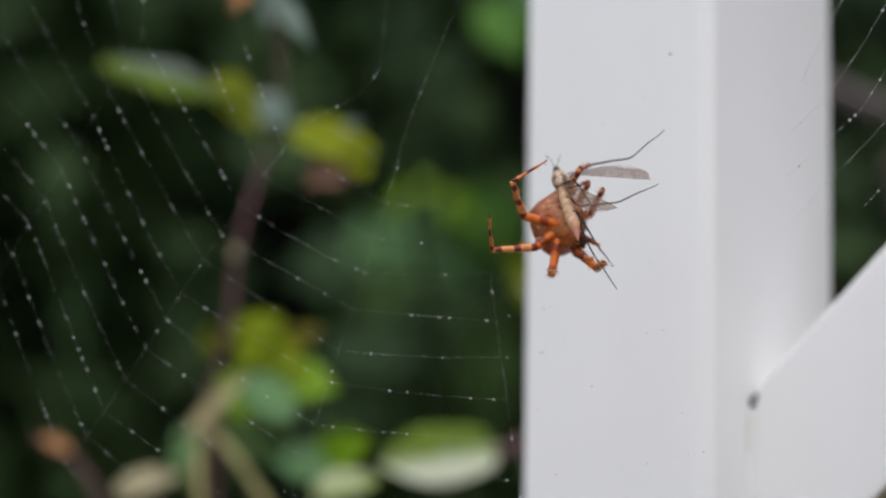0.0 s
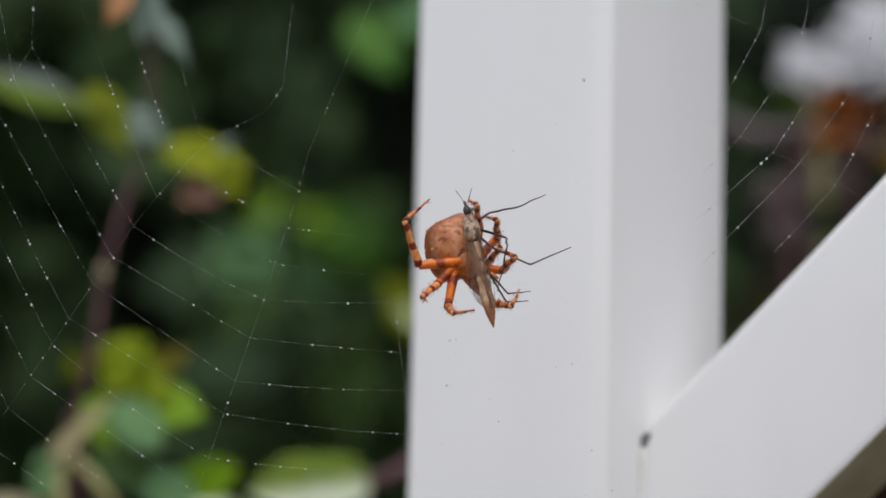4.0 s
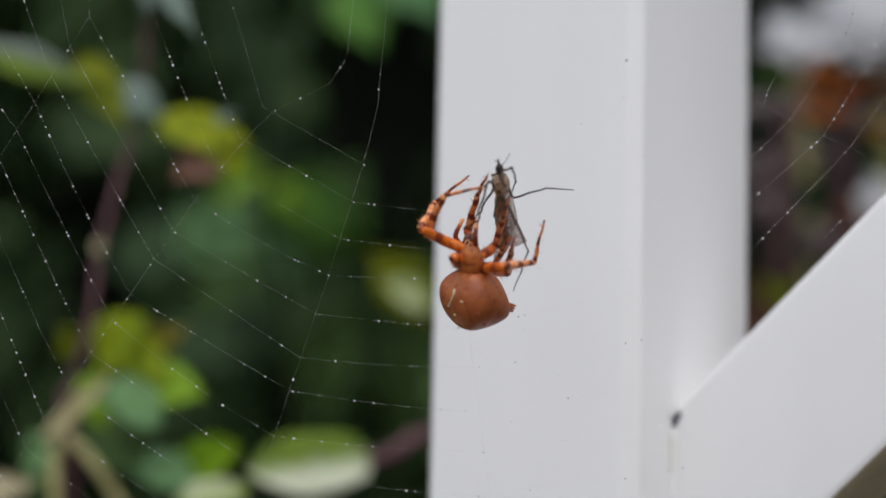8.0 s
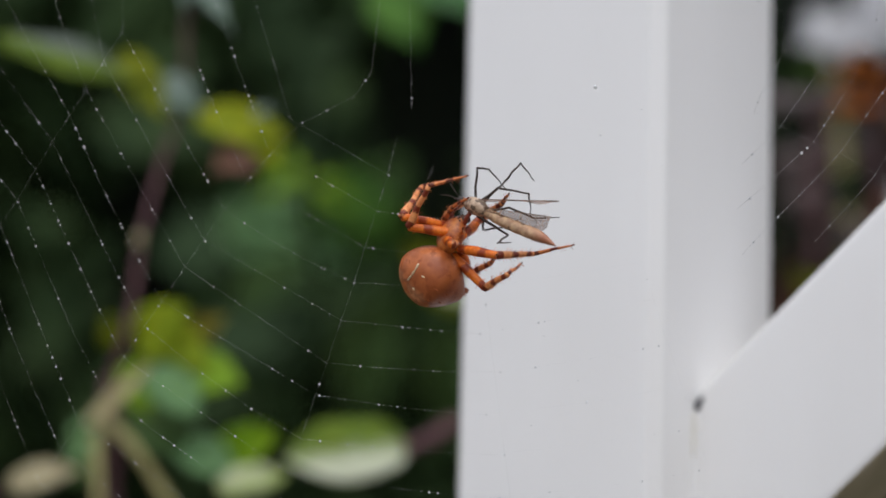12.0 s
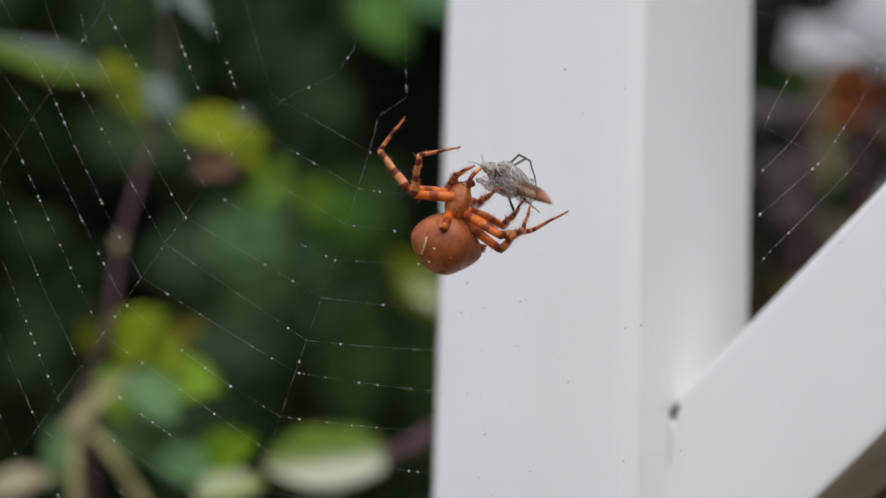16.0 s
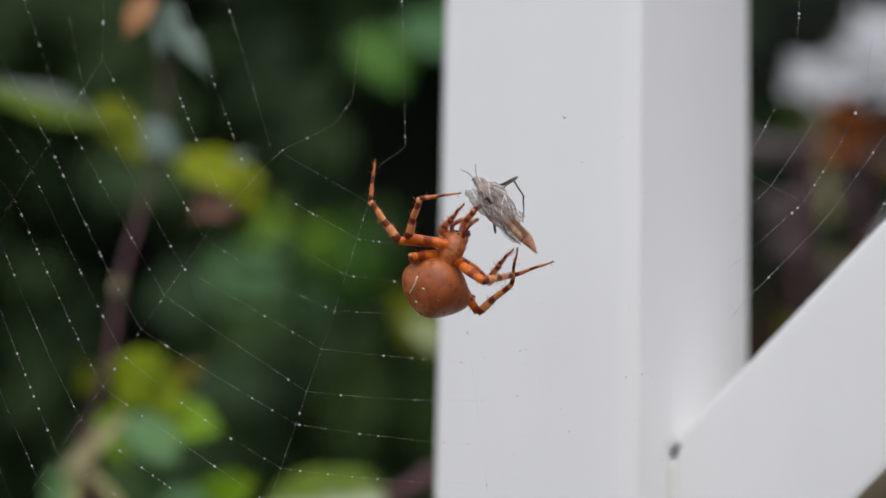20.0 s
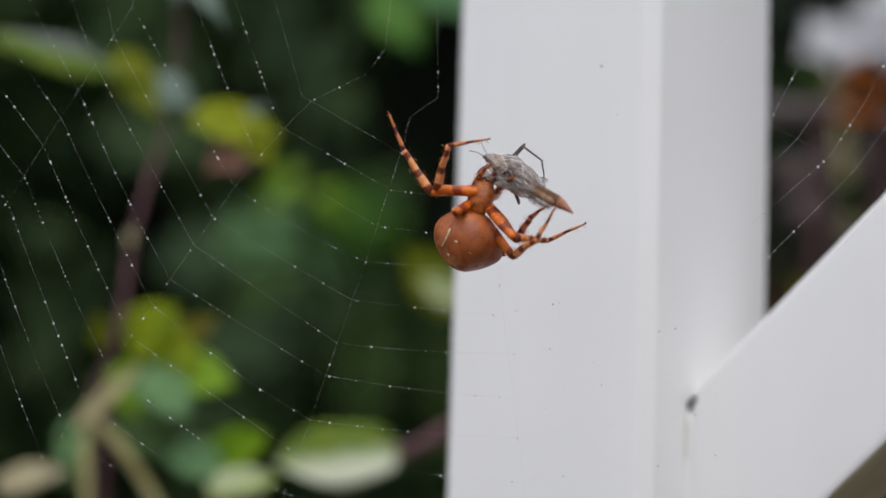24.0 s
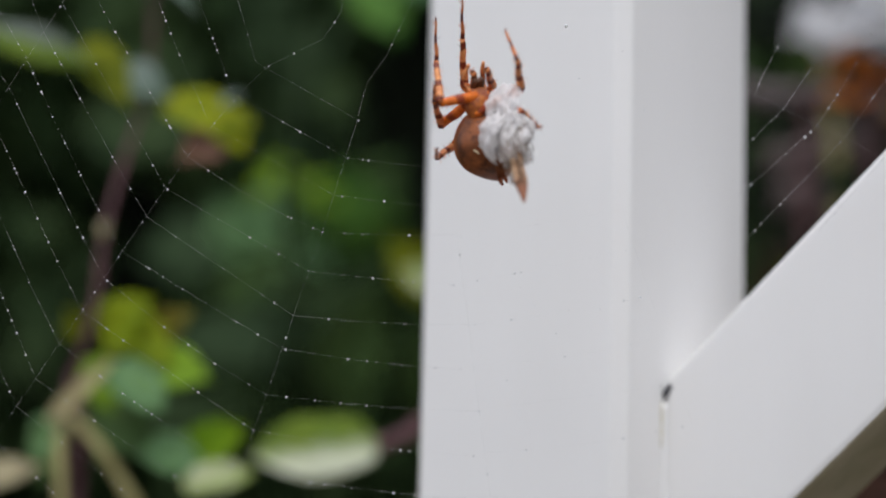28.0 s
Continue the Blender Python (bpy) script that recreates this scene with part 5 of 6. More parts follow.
def fly_pose(t):
    x0, z0, x1, z1, nearer, depth = between(PREY, t)
    flat = math.hypot(x1 - x0, z1 - z0)
    dy = math.copysign(math.sqrt(max(0.0, 0.0176 ** 2 - flat * flat)), nearer + 1e-9)
    way = Vector((x0 - x1, dy, z0 - z1)).normalized()
    head = Vector((x0, 0.270 + depth, 1 + z0)) + Vector((0, dy * 0.25, 0))
    up = Vector((0.15, -0.95, 0.3))
    up = (up - way * up.dot(way)).normalized()
    return Matrix.Translation(head) @ Matrix((way, up.cross(way), up)).transposed().to_4x4()


def motions():
    body_at(0, (8.0,31.5), (8.0,30.3))
    body_at(1, (1.9,32.0), (2.3,30.9))
    body_at(2, (4.7,31.8), (5.4,30.0))
    body_at(3, (5.7,32.8), (6.7,30.4))
    body_at(4, (7.5,33.0), (7.8,30.9))
    body_at(4.5, (9.5,34.3), (10.5,32.2))
    body_at(6.5, (9.2,25.2), (8.1,30.7))
    body_at(7, (11.6,23.8), (10.2,28.8))
    body_at(8, (4.8,22.1), (3.9,27.6))
    body_at(9, (2.0,21.6), (5.4,28.7))
    body_at(10, (-2.2,25.4), (0.8,30.9))
    body_at(11, (-2.1,24.4), (0.4,30.1))
    body_at(12, (-4.7,23.0), (-2.0,29.2))
    body_at(14.5, (-1.3,28.5), (1.0,34.6))
    body_at(15, (-0.2,26.5), (2.5,32.2))
    body_at(16, (1.2,28.5), (2.8,34.8))
    body_at(17, (1.1,27.2), (2.7,32.3))
    body_at(18, (1.3,26.4), (2.7,32.6))
    body_at(19, (0.8,29.4), (2.3,34.7))
    body_at(20, (0.0,28.2), (2.2,33.8))
    body_at(21, (3.3,25.1), (3.0,31.4))
    body_at(21.5, (5.0,24.4), (5.6,30.4))
    body_at(23.5, (3.0,26.1), (3.9,32.1))
    body_at(24, (2.2,27.2), (3.9,33.6))
    body_at(25, (2.8,30.5), (5.0,34.7))
    body_at(26, (1.4,31.6), (3.2,37.5))
    body_at(26.5, (2.5,32.6), (3.7,38.5))
    body_at(27, (5.4,33.0), (3.4,38.3))
    body_at(28, (9.8,38.8), (8.5,44.6))
    belly_at(0, 264, 0.1, -66)
    belly_at(1, 258, 0.1, -66)
    belly_at(2, 258, 0.1, -66)
    belly_at(3, 255, 0.1, -66)
    belly_at(4, 255, 0.1, -66)
    belly_at(4.5, 255, 0.1, -66)
    belly_at(6.5, 180, 0, 60)
    belly_at(7, 174, 0, 60)
    belly_at(8, 157, 0.05, 42)
    belly_at(9, 149, 0.2, 36)
    belly_at(10, 150, 0.5, 36)
    belly_at(11, 144, 0.4, 36)
    belly_at(12, 148, 0.2, 34)
    belly_at(12.5, 150, 0.2, 36)
    belly_at(14.5, 160, 0.2, 42)
    belly_at(16, 164, 0.1, 44)
    belly_at(17, 162, 0.1, 42)
    belly_at(18, 154, 0.1, 42)
    belly_at(19, 167, 0.1, 48)
    belly_at(20, 154, 0.1, 40)
    belly_at(21, 163, 0, 52)
    belly_at(21.5, 163, 0, 52)
    belly_at(23.5, 158, 0.1, 45)
    belly_at(24, 154, 0.1, 40)
    belly_at(25, 167, 0.1, 48)
    belly_at(26, 162, 0.1, 44)
    belly_at(27, 170, 0.1, 168)
    belly_at(28, 118, 0.2, 192)
    back_at(0, (-0.75,0.25,0.6))
    back_at(4.5, (-0.75,0.25,0.6))
    back_at(6.5, (-0.5,-0.8,0))
    back_at(8, (-0.55,-0.75,-0.2))
    back_at(9, (-0.65,-0.7,0.1))
    back_at(12.5, (-0.65,-0.7,0.1))
    back_at(14.5, (-0.76,-0.62,0.1))
    back_at(26, (-0.76,-0.62,0.1))
    back_at(26.8, (-0.3,0.9,-0.2))
    back_at(28, (-0.5,0.8,0))
    prey_at(0, (7.7,39.4), (11.6,27.4), 0, -4)
    prey_at(1, (4.5,40.3), (10.6,22.9), 0, -4.5)
    prey_at(2, (6.4,37.8), (12.2,20.8), 0, -4.5)
    prey_at(3, (8.9,38.6), (13.6,21.2), 0, -4.5)
    prey_at(4, (9.4,38.2), (13.6,21.3), 0, -4.5)
    prey_at(4.5, (12.2,38.9), (15.3,22.3), 0, -4.5)
    prey_at(6.5, (8.7,40.0), (10.5,27.5), -4, -4)
    prey_at(7, (11.3,38.6), (10.6,25.9), -5, -4.5)
    prey_at(8, (7.7,40.1), (8.9,29.3), -5, -3)
    prey_at(9, (3.8,35.5), (15.8,29.6), 0, -2)
    prey_at(10, (0.4,37.2), (10.1,30.0), 0, -2)
    prey_at(11, (-1.1,35.5), (13.4,28.0), 0, -2)
    prey_at(12, (-1.1,34.4), (12.4,27.2), 0, -2)
    prey_at(14.5, (3.6,43.5), (10.0,31.7), 0, -2)
    prey_at(15, (2.4,38.1), (14.4,30.2), 0, -2)
    prey_at(16, (6.5,39.8), (15.7,33.2), 0, -2)
    prey_at(17, (3.5,40.4), (15.3,31.0), 0, -2)
    prey_at(18, (4.9,37.5), (13.6,31.9), 0, -2)
    prey_at(19, (6.5,39.8), (14.6,34.8), 3, -2)
    prey_at(20, (5.5,43.9), (14.0,32.5), 0, -2)
    prey_at(21, (2.2,36.2), (13.1,29.2), 0, -3)
    prey_at(21.5, (6.7,41.9), (14.2,29.4), 0, -3)
    prey_at(23.5, (4.9,40.0), (10.9,30.2), 0, -2)
    prey_at(24, (4.5,39.2), (16.3,30.5), 0, -2)
    prey_at(25, (9.6,42.8), (16.5,32.1), 0, -2)
    prey_at(26, (6.8,42.9), (16.9,30.7), 0, -2)
    prey_at(26.5, (7.6,43.3), (14.7,32.0), 0, -2)
    prey_at(27, (10.0,42.8), (14.3,28.6), 0, -4)
    prey_at(28, (12.3,44.0), (15.0,29.5), 0, -5)
    stance(0, A=((-5.9,1.7),(-6.2,5.9),(-0.9,9.5)), B=((2.9,4.7),(4.6,6.8),(2.1,7.0)), C=((4.6,3.0),(6.7,5.9),(6.3,5.9)), D=((-0.9,-8.2),(-0.3,-7.6),(0.1,-6.7)), E=((6.5,-6.5),(7.2,-5.9),(7.3,-5.4)), F=((1.0,4.8),(3.5,8.2),(4.8,9.9)), G=((-5.4,-5.2),(-9.4,-3.8),(-9.5,0.9)), H=((1.9,-1.2),(3.6,0.5),(4.4,2.2)))
    stance(1, A=((-6.0,0.6),(-6.6,6.8),(-2.4,10.0)), B=((7.3,3.4),(6.7,5.2),(2.2,7.2)), C=((8.7,-0.7),(11.6,-1.1),(14.9,0.3)), D=((-0.1,-6.4),(2.4,-8.6),(6.0,-6.3)), E=((5.6,-5.1),(10.7,-7.6),(13.9,-4.1)), F=((3.3,3.2),(4.9,7.4),(4.0,10.0)), G=((-3.0,-3.5),(-3.7,-3.9),(-2.2,-2.7)), H=((4.1,1.6),(6.6,1.6),(5.8,4.1)))
    stance(2, A=((-5.2,-1.8),(-6.4,3.7),(-3.5,7.3)), B=((7.1,4.1),(6.0,6.5),(2.8,7.0)), C=((6.4,-3.0),(9.8,-1.1),(8.0,3.0)), D=((-0.1,-8.2),(2.1,-8.7),(3.0,-5.6)), E=((5.9,-6.2),(8.1,-6.8),(9.5,-3.1)), F=((5.5,6.5),(3.9,7.3),(2.4,9.3)), G=((-2.0,-4.0),(-2.6,-5.9),(-2.4,-5.7)), H=((3.4,0.6),(5.4,1.5),(6.2,3.6)))
    stance(3, A=((-5.5,-0.8),(-6.7,4.7),(-3.3,8.7)), B=((5.5,3.2),(6.3,5.4),(2.6,7.5)), C=((7.2,-3.0),(10.3,-0.4),(9.6,4.1)), D=((-0.1,-7.5),(1.7,-8.4),(3.9,-6.7)), E=((6.8,-6.9),(9.5,-6.9),(9.8,-4.0)), F=((4.2,6.4),(3.4,7.7),(1.8,8.9)), G=((-1.6,-3.8),(-2.7,-5.2),(-2.4,-5.0)), H=((3.8,0.8),(5.8,2.5),(5.0,4.9)))
    stance(4, A=((-6.1,-1.5),(-7.1,4.8),(-3.7,8.5)), B=((6.1,3.8),(6.0,5.6),(3.9,6.9)), C=((9.5,-1.8),(8.8,-0.2),(7.0,1.4)), D=((-0.9,-7.9),(0.2,-8.6),(3.1,-7.6)), E=((5.9,-6.4),(8.4,-7.2),(9.5,-4.3)), F=((3.8,6.2),(3.1,7.2),(1.8,8.6)), G=((-3.0,-4.7),(-4.2,-6.3),(-4.0,-6.2)), H=((4.6,0.1),(6.6,1.8),(6.1,3.9)))
    stance(7, A=((-6.0,1.8),(-6.5,8.0),(-3.0,12.5)), B=((-7.1,-1.5),(-7.0,1.3),(-3.8,3.6)), C=((6.6,-2.7),(9.3,-2.3),(10.0,1.5)), D=((4.8,-3.7),(7.9,-2.0),(9.5,0.0)), E=((6.2,-2.7),(6.4,0.0),(4.6,2.4)), F=((2.2,3.7),(3.7,7.6),(5.8,9.5)), G=((3.1,-7.2),(3.3,-6.6),(2.7,-5.0)), H=((1.1,3.1),(0.6,5.5),(0.2,7.9)))
    stance(8, A=((-6.9,3.6),(-5.0,8.0),(0.3,12.2)), B=((-6.5,3.4),(-3.7,8.1),(2.9,10.0)), C=((4.7,-1.6),(9.0,-0.5),(10.3,5.4)), D=((5.6,-1.1),(5.9,1.5),(6.2,2.7)), E=((3.5,-1.0),(4.6,1.4),(5.8,2.9)), F=((-0.3,4.5),(0.9,9.0),(2.2,11.2)), G=((-2.3,-0.3),(-1.8,-0.9),(-1.3,-1.1)), H=((3.8,2.5),(4.6,5.7),(5.3,8.1)))
    stance(9, A=((-7.6,-0.4),(-6.7,7.3),(-1.3,12.0)), B=((-7.2,0.1),(-5.7,7.6),(-2.2,9.7)), C=((2.7,-6.4),(6.8,-2.5),(10.1,2.1)), D=((2.2,-6.7),(2.8,-10.5),(2.8,-10.0)), E=((5.2,-4.0),(7.1,-0.5),(7.5,1.2)), F=((-4.4,2.2),(-2.6,6.0),(-1.9,7.1)), G=((-2.9,-4.6),(-3.4,-4.6),(-1.4,-2.7)), H=((-4.0,2.2),(-2.4,2.9),(-0.6,3.4)))
    stance(10, A=((-3.7,4.9),(-3.0,11.9),(-2.1,18.5)), B=((-6.3,-0.2),(-6.2,5.9),(-1.2,7.7)), C=((5.3,-5.4),(9.8,-3.8),(15.0,0.2)), D=((6.8,-4.4),(7.1,-2.2),(7.5,-0.9)), E=((8.2,-4.1),(8.8,-2.8),(9.3,1.2)), F=((-1.1,3.3),(0.9,3.6),(3.8,3.6)), G=((-1.8,-4.3),(-2.8,-6.1),(-2.3,-6.0)), H=((2.7,0.1),(4.3,2.6),(6.8,3.9)))
    stance(11, A=((-5.2,5.2),(-6.8,11.2),(-9.1,17.8)), B=((-6.7,0.5),(-6.2,5.7),(-0.7,8.3)), C=((4.1,-4.8),(9.1,-4.1),(15.3,-1.8)), D=((6.6,-4.3),(7.4,-2.3),(7.7,-0.6)), E=((8.2,-4.3),(9.0,-1.8),(9.1,0.3)), F=((-1.9,2.3),(-0.8,5.7),(2.1,7.9)), G=((-2.3,-0.6),(-3.6,1.4),(-1.5,1.5)), H=((4.0,1.8),(6.8,2.9),(8.9,3.2)))
    stance(12, A=((-7.2,2.1),(-4.6,7.1),(2.3,8.7)), B=((-6.5,0.7),(-3.4,6.3),(2.7,8.3)), C=((6.6,-3.4),(11.9,-2.6),(18.7,-1.1)), D=((5.3,-8.1),(8.3,-6.2),(10.3,-4.1)), E=((2.6,-5.3),(5.8,-4.0),(6.6,-3.4)), F=((-1.7,2.1),(-0.1,3.8),(2.4,4.6)), G=((0.1,-2.0),(1.3,-0.8),(1.6,0.5)), H=((4.1,2.9),(7.3,4.6),(8.1,5.1)))
    stance(15, A=((-8.1,1.6),(-12.3,6.4),(-9.0,11.2)), B=((-7.3,2.0),(-5.6,6.6),(-0.2,8.5)), C=((5.5,-5.8),(9.9,-4.5),(15.3,0.2)), D=((5.7,-8.8),(8.7,-6.1),(10.6,-2.0)), E=((5.5,-4.2),(7.8,-2.5),(9.4,-1.2)), F=((-2.3,3.1),(-0.8,3.7),(1.3,4.3)), G=((-1.8,-4.4),(-1.7,-3.2),(0.1,-1.9)), H=((-0.4,2.2),(0.8,2.6),(2.7,2.7)))
    stance(16, A=((-7.3,1.1),(-11.9,7.0),(-7.8,11.9)), B=((-6.6,0.3),(-5.6,5.3),(0.8,7.0)), C=((6.1,-5.5),(10.6,-4.1),(16.2,-1.1)), D=((7.2,-7.9),(9.4,-4.6),(10.5,-0.5)), E=((6.5,-3.0),(8.1,-2.2),(9.5,-0.5)), F=((-1.6,2.7),(-0.6,3.5),(2.2,4.0)), G=((-2.0,-4.5),(-1.6,-3.2),(-0.1,-2.0)), H=((2.7,0.2),(4.4,0.6),(6.0,1.1)))
    stance(17, A=((-7.7,2.9),(-12.8,7.9),(-11.2,13.4)), B=((-6.4,2.9),(-4.5,7.1),(1.6,9.1)), C=((5.7,-5.1),(11.0,-3.3),(16.4,0.1)), D=((3.2,-9.3),(8.9,-7.4),(11.4,-3.8)), E=((6.5,-3.7),(8.9,-1.2),(11.1,1.6)), F=((-2.3,2.6),(0.5,4.1),(3.0,4.9)), G=((-3.5,-4.0),(-3.0,-2.4),(-0.6,-0.6)), H=((1.9,0.7),(3.1,1.6),(4.0,2.2)))
    stance(18, A=((-7.7,3.4),(-12.8,9.3),(-12.5,13.9)), B=((-7.1,3.3),(-5.1,7.0),(0.6,9.8)), C=((5.4,-5.0),(9.8,-3.2),(13.9,1.6)), D=((6.9,-7.2),(8.6,-4.9),(9.8,-2.4)), E=((5.8,-4.6),(6.9,-2.1),(7.7,-0.0)), F=((-3.8,1.2),(-3.0,2.9),(0.2,4.2)), G=((-4.0,-3.0),(-1.2,-2.0),(-0.5,0.4)), H=((1.1,0.9),(1.9,2.2),(3.6,2.6)))
    stance(19, A=((-7.4,1.0),(-12.8,6.8),(-10.1,12.4)), B=((-6.8,1.6),(-4.3,5.8),(1.8,5.9)), C=((6.0,-4.6),(10.0,-3.2),(14.9,0.2)), D=((5.3,-6.2),(8.5,-5.7),(10.6,-0.4)), E=((8.1,-5.9),(10.0,-3.7),(10.7,0.0)), F=((-2.2,2.6),(0.6,5.5),(4.7,5.7)), G=((-3.4,-4.4),(-3.0,0.9),(-1.5,4.6)), H=((-2.2,3.2),(1.8,3.9),(3.8,4.5)))
    stance(20, A=((-7.7,0.8),(-12.3,6.9),(-11.3,12.9)), B=((-6.9,1.3),(-4.6,6.1),(1.5,7.3)), C=((4.6,-5.3),(9.0,-3.8),(16.7,-1.2)), D=((3.9,-8.8),(8.7,-5.0),(9.4,-0.1)), E=((5.4,-4.2),(7.0,-2.2),(8.8,-0.9)), F=((-1.8,3.2),(-0.0,4.3),(1.7,5.4)), G=((-5.6,-1.6),(-5.2,-2.2),(-4.4,-2.0)), H=((1.6,3.9),(3.2,5.4),(5.4,7.1)))
    stance(21, A=((-7.9,1.4),(-12.9,7.6),(-15.7,13.4)), B=((-6.7,2.0),(-4.8,6.5),(1.1,9.6)), C=((6.2,-3.8),(9.8,-2.5),(13.7,-0.5)), D=((6.7,-7.4),(9.4,-3.3),(10.0,-1.3)), E=((5.0,-3.4),(6.2,-1.4),(6.5,-0.8)), F=((2.4,4.6),(6.0,7.0),(8.4,6.4)), G=((1.8,-4.0),(2.6,-1.6),(0.9,0.8)), H=((1.7,2.5),(3.3,3.7),(4.5,2.9)))
    stance(24, A=((-7.3,0.0),(-11.7,6.5),(-14.1,12.3)), B=((-6.6,0.5),(-4.8,6.0),(1.1,7.4)), C=((4.8,-6.5),(9.6,-6.2),(15.2,-3.6)), D=((5.1,-9.2),(8.0,-6.8),(10.7,-1.7)), E=((5.2,-5.7),(7.1,-3.2),(9.5,-2.1)), F=((-1.2,2.0),(-0.3,2.8),(1.3,3.5)), G=((-3.5,-2.9),(-2.9,-2.4),(-0.9,-1.4)), H=((1.9,1.0),(3.1,1.4),(4.7,1.9)))
    stance(25, A=((-8.1,0.1),(-12.7,5.7),(-15.3,11.4)), B=((-7.3,0.9),(-3.4,6.5),(2.2,5.6)), C=((5.3,-6.3),(9.7,-6.0),(14.3,-3.1)), D=((3.6,-9.0),(6.5,-8.1),(9.3,-6.4)), E=((4.6,-4.9),(5.6,-3.3),(6.8,-1.6)), F=((-3.8,3.0),(1.8,6.4),(4.6,7.9)), G=((1.2,2.3),(2.6,4.4),(4.4,6.5)), H=((-2.6,3.5),(-0.6,4.3),(1.8,5.2)))
    stance(26, A=((-6.1,-2.6),(-9.1,3.5),(-7.8,10.9)), B=((-6.8,0.7),(-3.5,5.7),(1.3,4.8)), C=((6.1,-7.9),(10.9,-8.4),(16.7,-8.3)), D=((4.5,-9.8),(7.7,-7.9),(9.6,-5.0)), E=((7.3,-7.5),(8.8,-5.9),(10.0,-3.8)), F=((-4.1,1.7),(-1.9,4.1),(3.0,4.4)), G=((1.8,0.7),(3.0,1.3),(5.0,2.0)), H=((-0.1,2.5),(1.3,4.8),(5.7,6.7)))
    stance(27, A=((-9.9,-0.7),(-10.3,-0.4),(-9.9,-0.8)), B=((-5.4,-5.2),(-8.6,-5.1),(-8.3,-1.4)), C=((-0.8,2.4),(-0.7,5.6),(1.5,8.9)), D=((2.6,1.2),(3.4,3.0),(2.9,4.3)), E=((2.4,1.7),(3.4,3.1),(3.1,4.9)), F=((-3.0,1.5),(-2.4,3.6),(-2.7,6.2)), G=((-4.0,0.3),(-6.4,0.4),(-9.2,2.8)), H=((2.8,0.0),(5.2,0.9),(6.8,0.1)))
    stance(28, A=((-5.2,-1.0),(-6.0,5.4),(-6.2,11.4)), B=((-5.3,-2.4),(-6.2,-0.1),(-5.9,1.4)), C=((6.1,1.8),(5.3,4.3),(3.5,9.3)), D=((-3.6,-5.0),(-5.7,-7.8),(-5.5,-7.4)), E=((1.9,3.1),(1.1,4.3),(0.5,5.2)), F=((-2.2,3.4),(-2.5,9.4),(-2.6,14.7)), G=((5.8,-2.0),(8.1,-2.8),(8.7,-4.0)), H=((-0.6,2.2),(-0.8,3.8),(-1.3,5.3)))
    fly_legs(0, ((5.5,0.8),(11.4,1.5),(17.7,6.6)), ((5.1,-7.6),(11.5,-5.3),(18.6,-1.3)), ((5.6,-14.6),(8.2,-18.4),(10.3,-20.0)), ((4.7,-8.6),(6.4,-12.0),(8.6,-14.5)), ((1.3,-1.3),(2.1,-3.5),(2.6,-5.2)), ((3.0,-2.6),(5.1,-5.2),(5.6,-8.6)))
    fly_legs(1, ((6.3,-4.9),(9.8,-9.5),(13.5,-13.2)), ((6.2,-10.8),(11.9,-13.6),(16.5,-17.9)), ((7.4,-6.3),(11.0,-9.3),(19.1,-6.0)), ((3.9,-6.8),(7.3,-9.3),(8.9,-12.8)), ((1.4,-0.6),(2.2,-2.7),(3.1,-5.2)), ((4.0,-9.8),(8.1,-10.2),(14.2,-9.3)))
    fly_legs(2, ((3.3,-1.2),(5.4,-0.3),(13.8,-3.4)), ((9.4,-9.7),(15.5,-13.4),(21.0,-12.1)), ((4.6,-11.3),(6.7,-12.8),(8.3,-12.1)), ((4.6,-11.7),(8.2,-10.9),(10.1,-12.3)), ((0.7,0.4),(1.5,-0.8),(2.4,-2.8)), ((5.1,-12.2),(6.8,-14.7),(9.2,-12.8)))
    fly_legs(3, ((4.9,-4.4),(10.9,-6.1),(15.7,-5.3)), ((4.9,-8.8),(10.5,-7.7),(15.3,-5.5)), ((6.5,-8.6),(7.2,-11.2),(5.2,-14.3)), ((5.1,-8.2),(7.5,-12.2),(5.9,-13.9)), ((0.7,0.4),(1.5,-0.8),(2.4,-2.8)), ((5.1,-12.2),(6.8,-14.7),(9.2,-12.8)))
    fly_legs(4, ((3.5,0.0),(7.5,0.3),(11.3,1.4)), ((4.6,-6.3),(10.3,-8.5),(15.2,-5.3)), ((5.8,-3.9),(6.0,-5.9),(4.7,-12.4)), ((4.7,-13.2),(6.7,-12.8),(9.5,-11.4)), ((0.7,0.4),(1.5,-0.8),(2.4,-2.8)), ((5.1,-12.2),(6.8,-14.7),(9.2,-12.8)))
    fly_legs(7, ((-4.7,1.3),(-5.2,-0.2),(-3.1,-3.2)), ((-6.0,-3.7),(-4.2,-4.4),(-2.2,-5.2)), ((2.1,-3.3),(4.6,-4.2),(6.3,-6.0)), ((6.5,-8.9),(10.8,-4.6),(14.8,-3.0)), ((-3.4,-7.8),(-5.3,-8.3),(-6.1,-8.7)), ((1.8,-9.4),(3.0,-11.4),(3.8,-12.2)))
    fly_legs(8, ((2.3,-3.6),(6.7,-2.6),(10.9,-2.1)), ((1.7,-0.6),(2.5,-1.8),(1.5,-3.6)), ((-2.2,-5.3),(-2.8,-7.8),(-4.8,-8.2)), ((4.0,-9.6),(5.3,-13.6),(2.5,-16.9)), ((-1.0,-9.8),(0.0,-8.1),(0.4,-6.5)), ((-1.5,-2.5),(-2.8,-6.6),(-4.0,-8.2)))
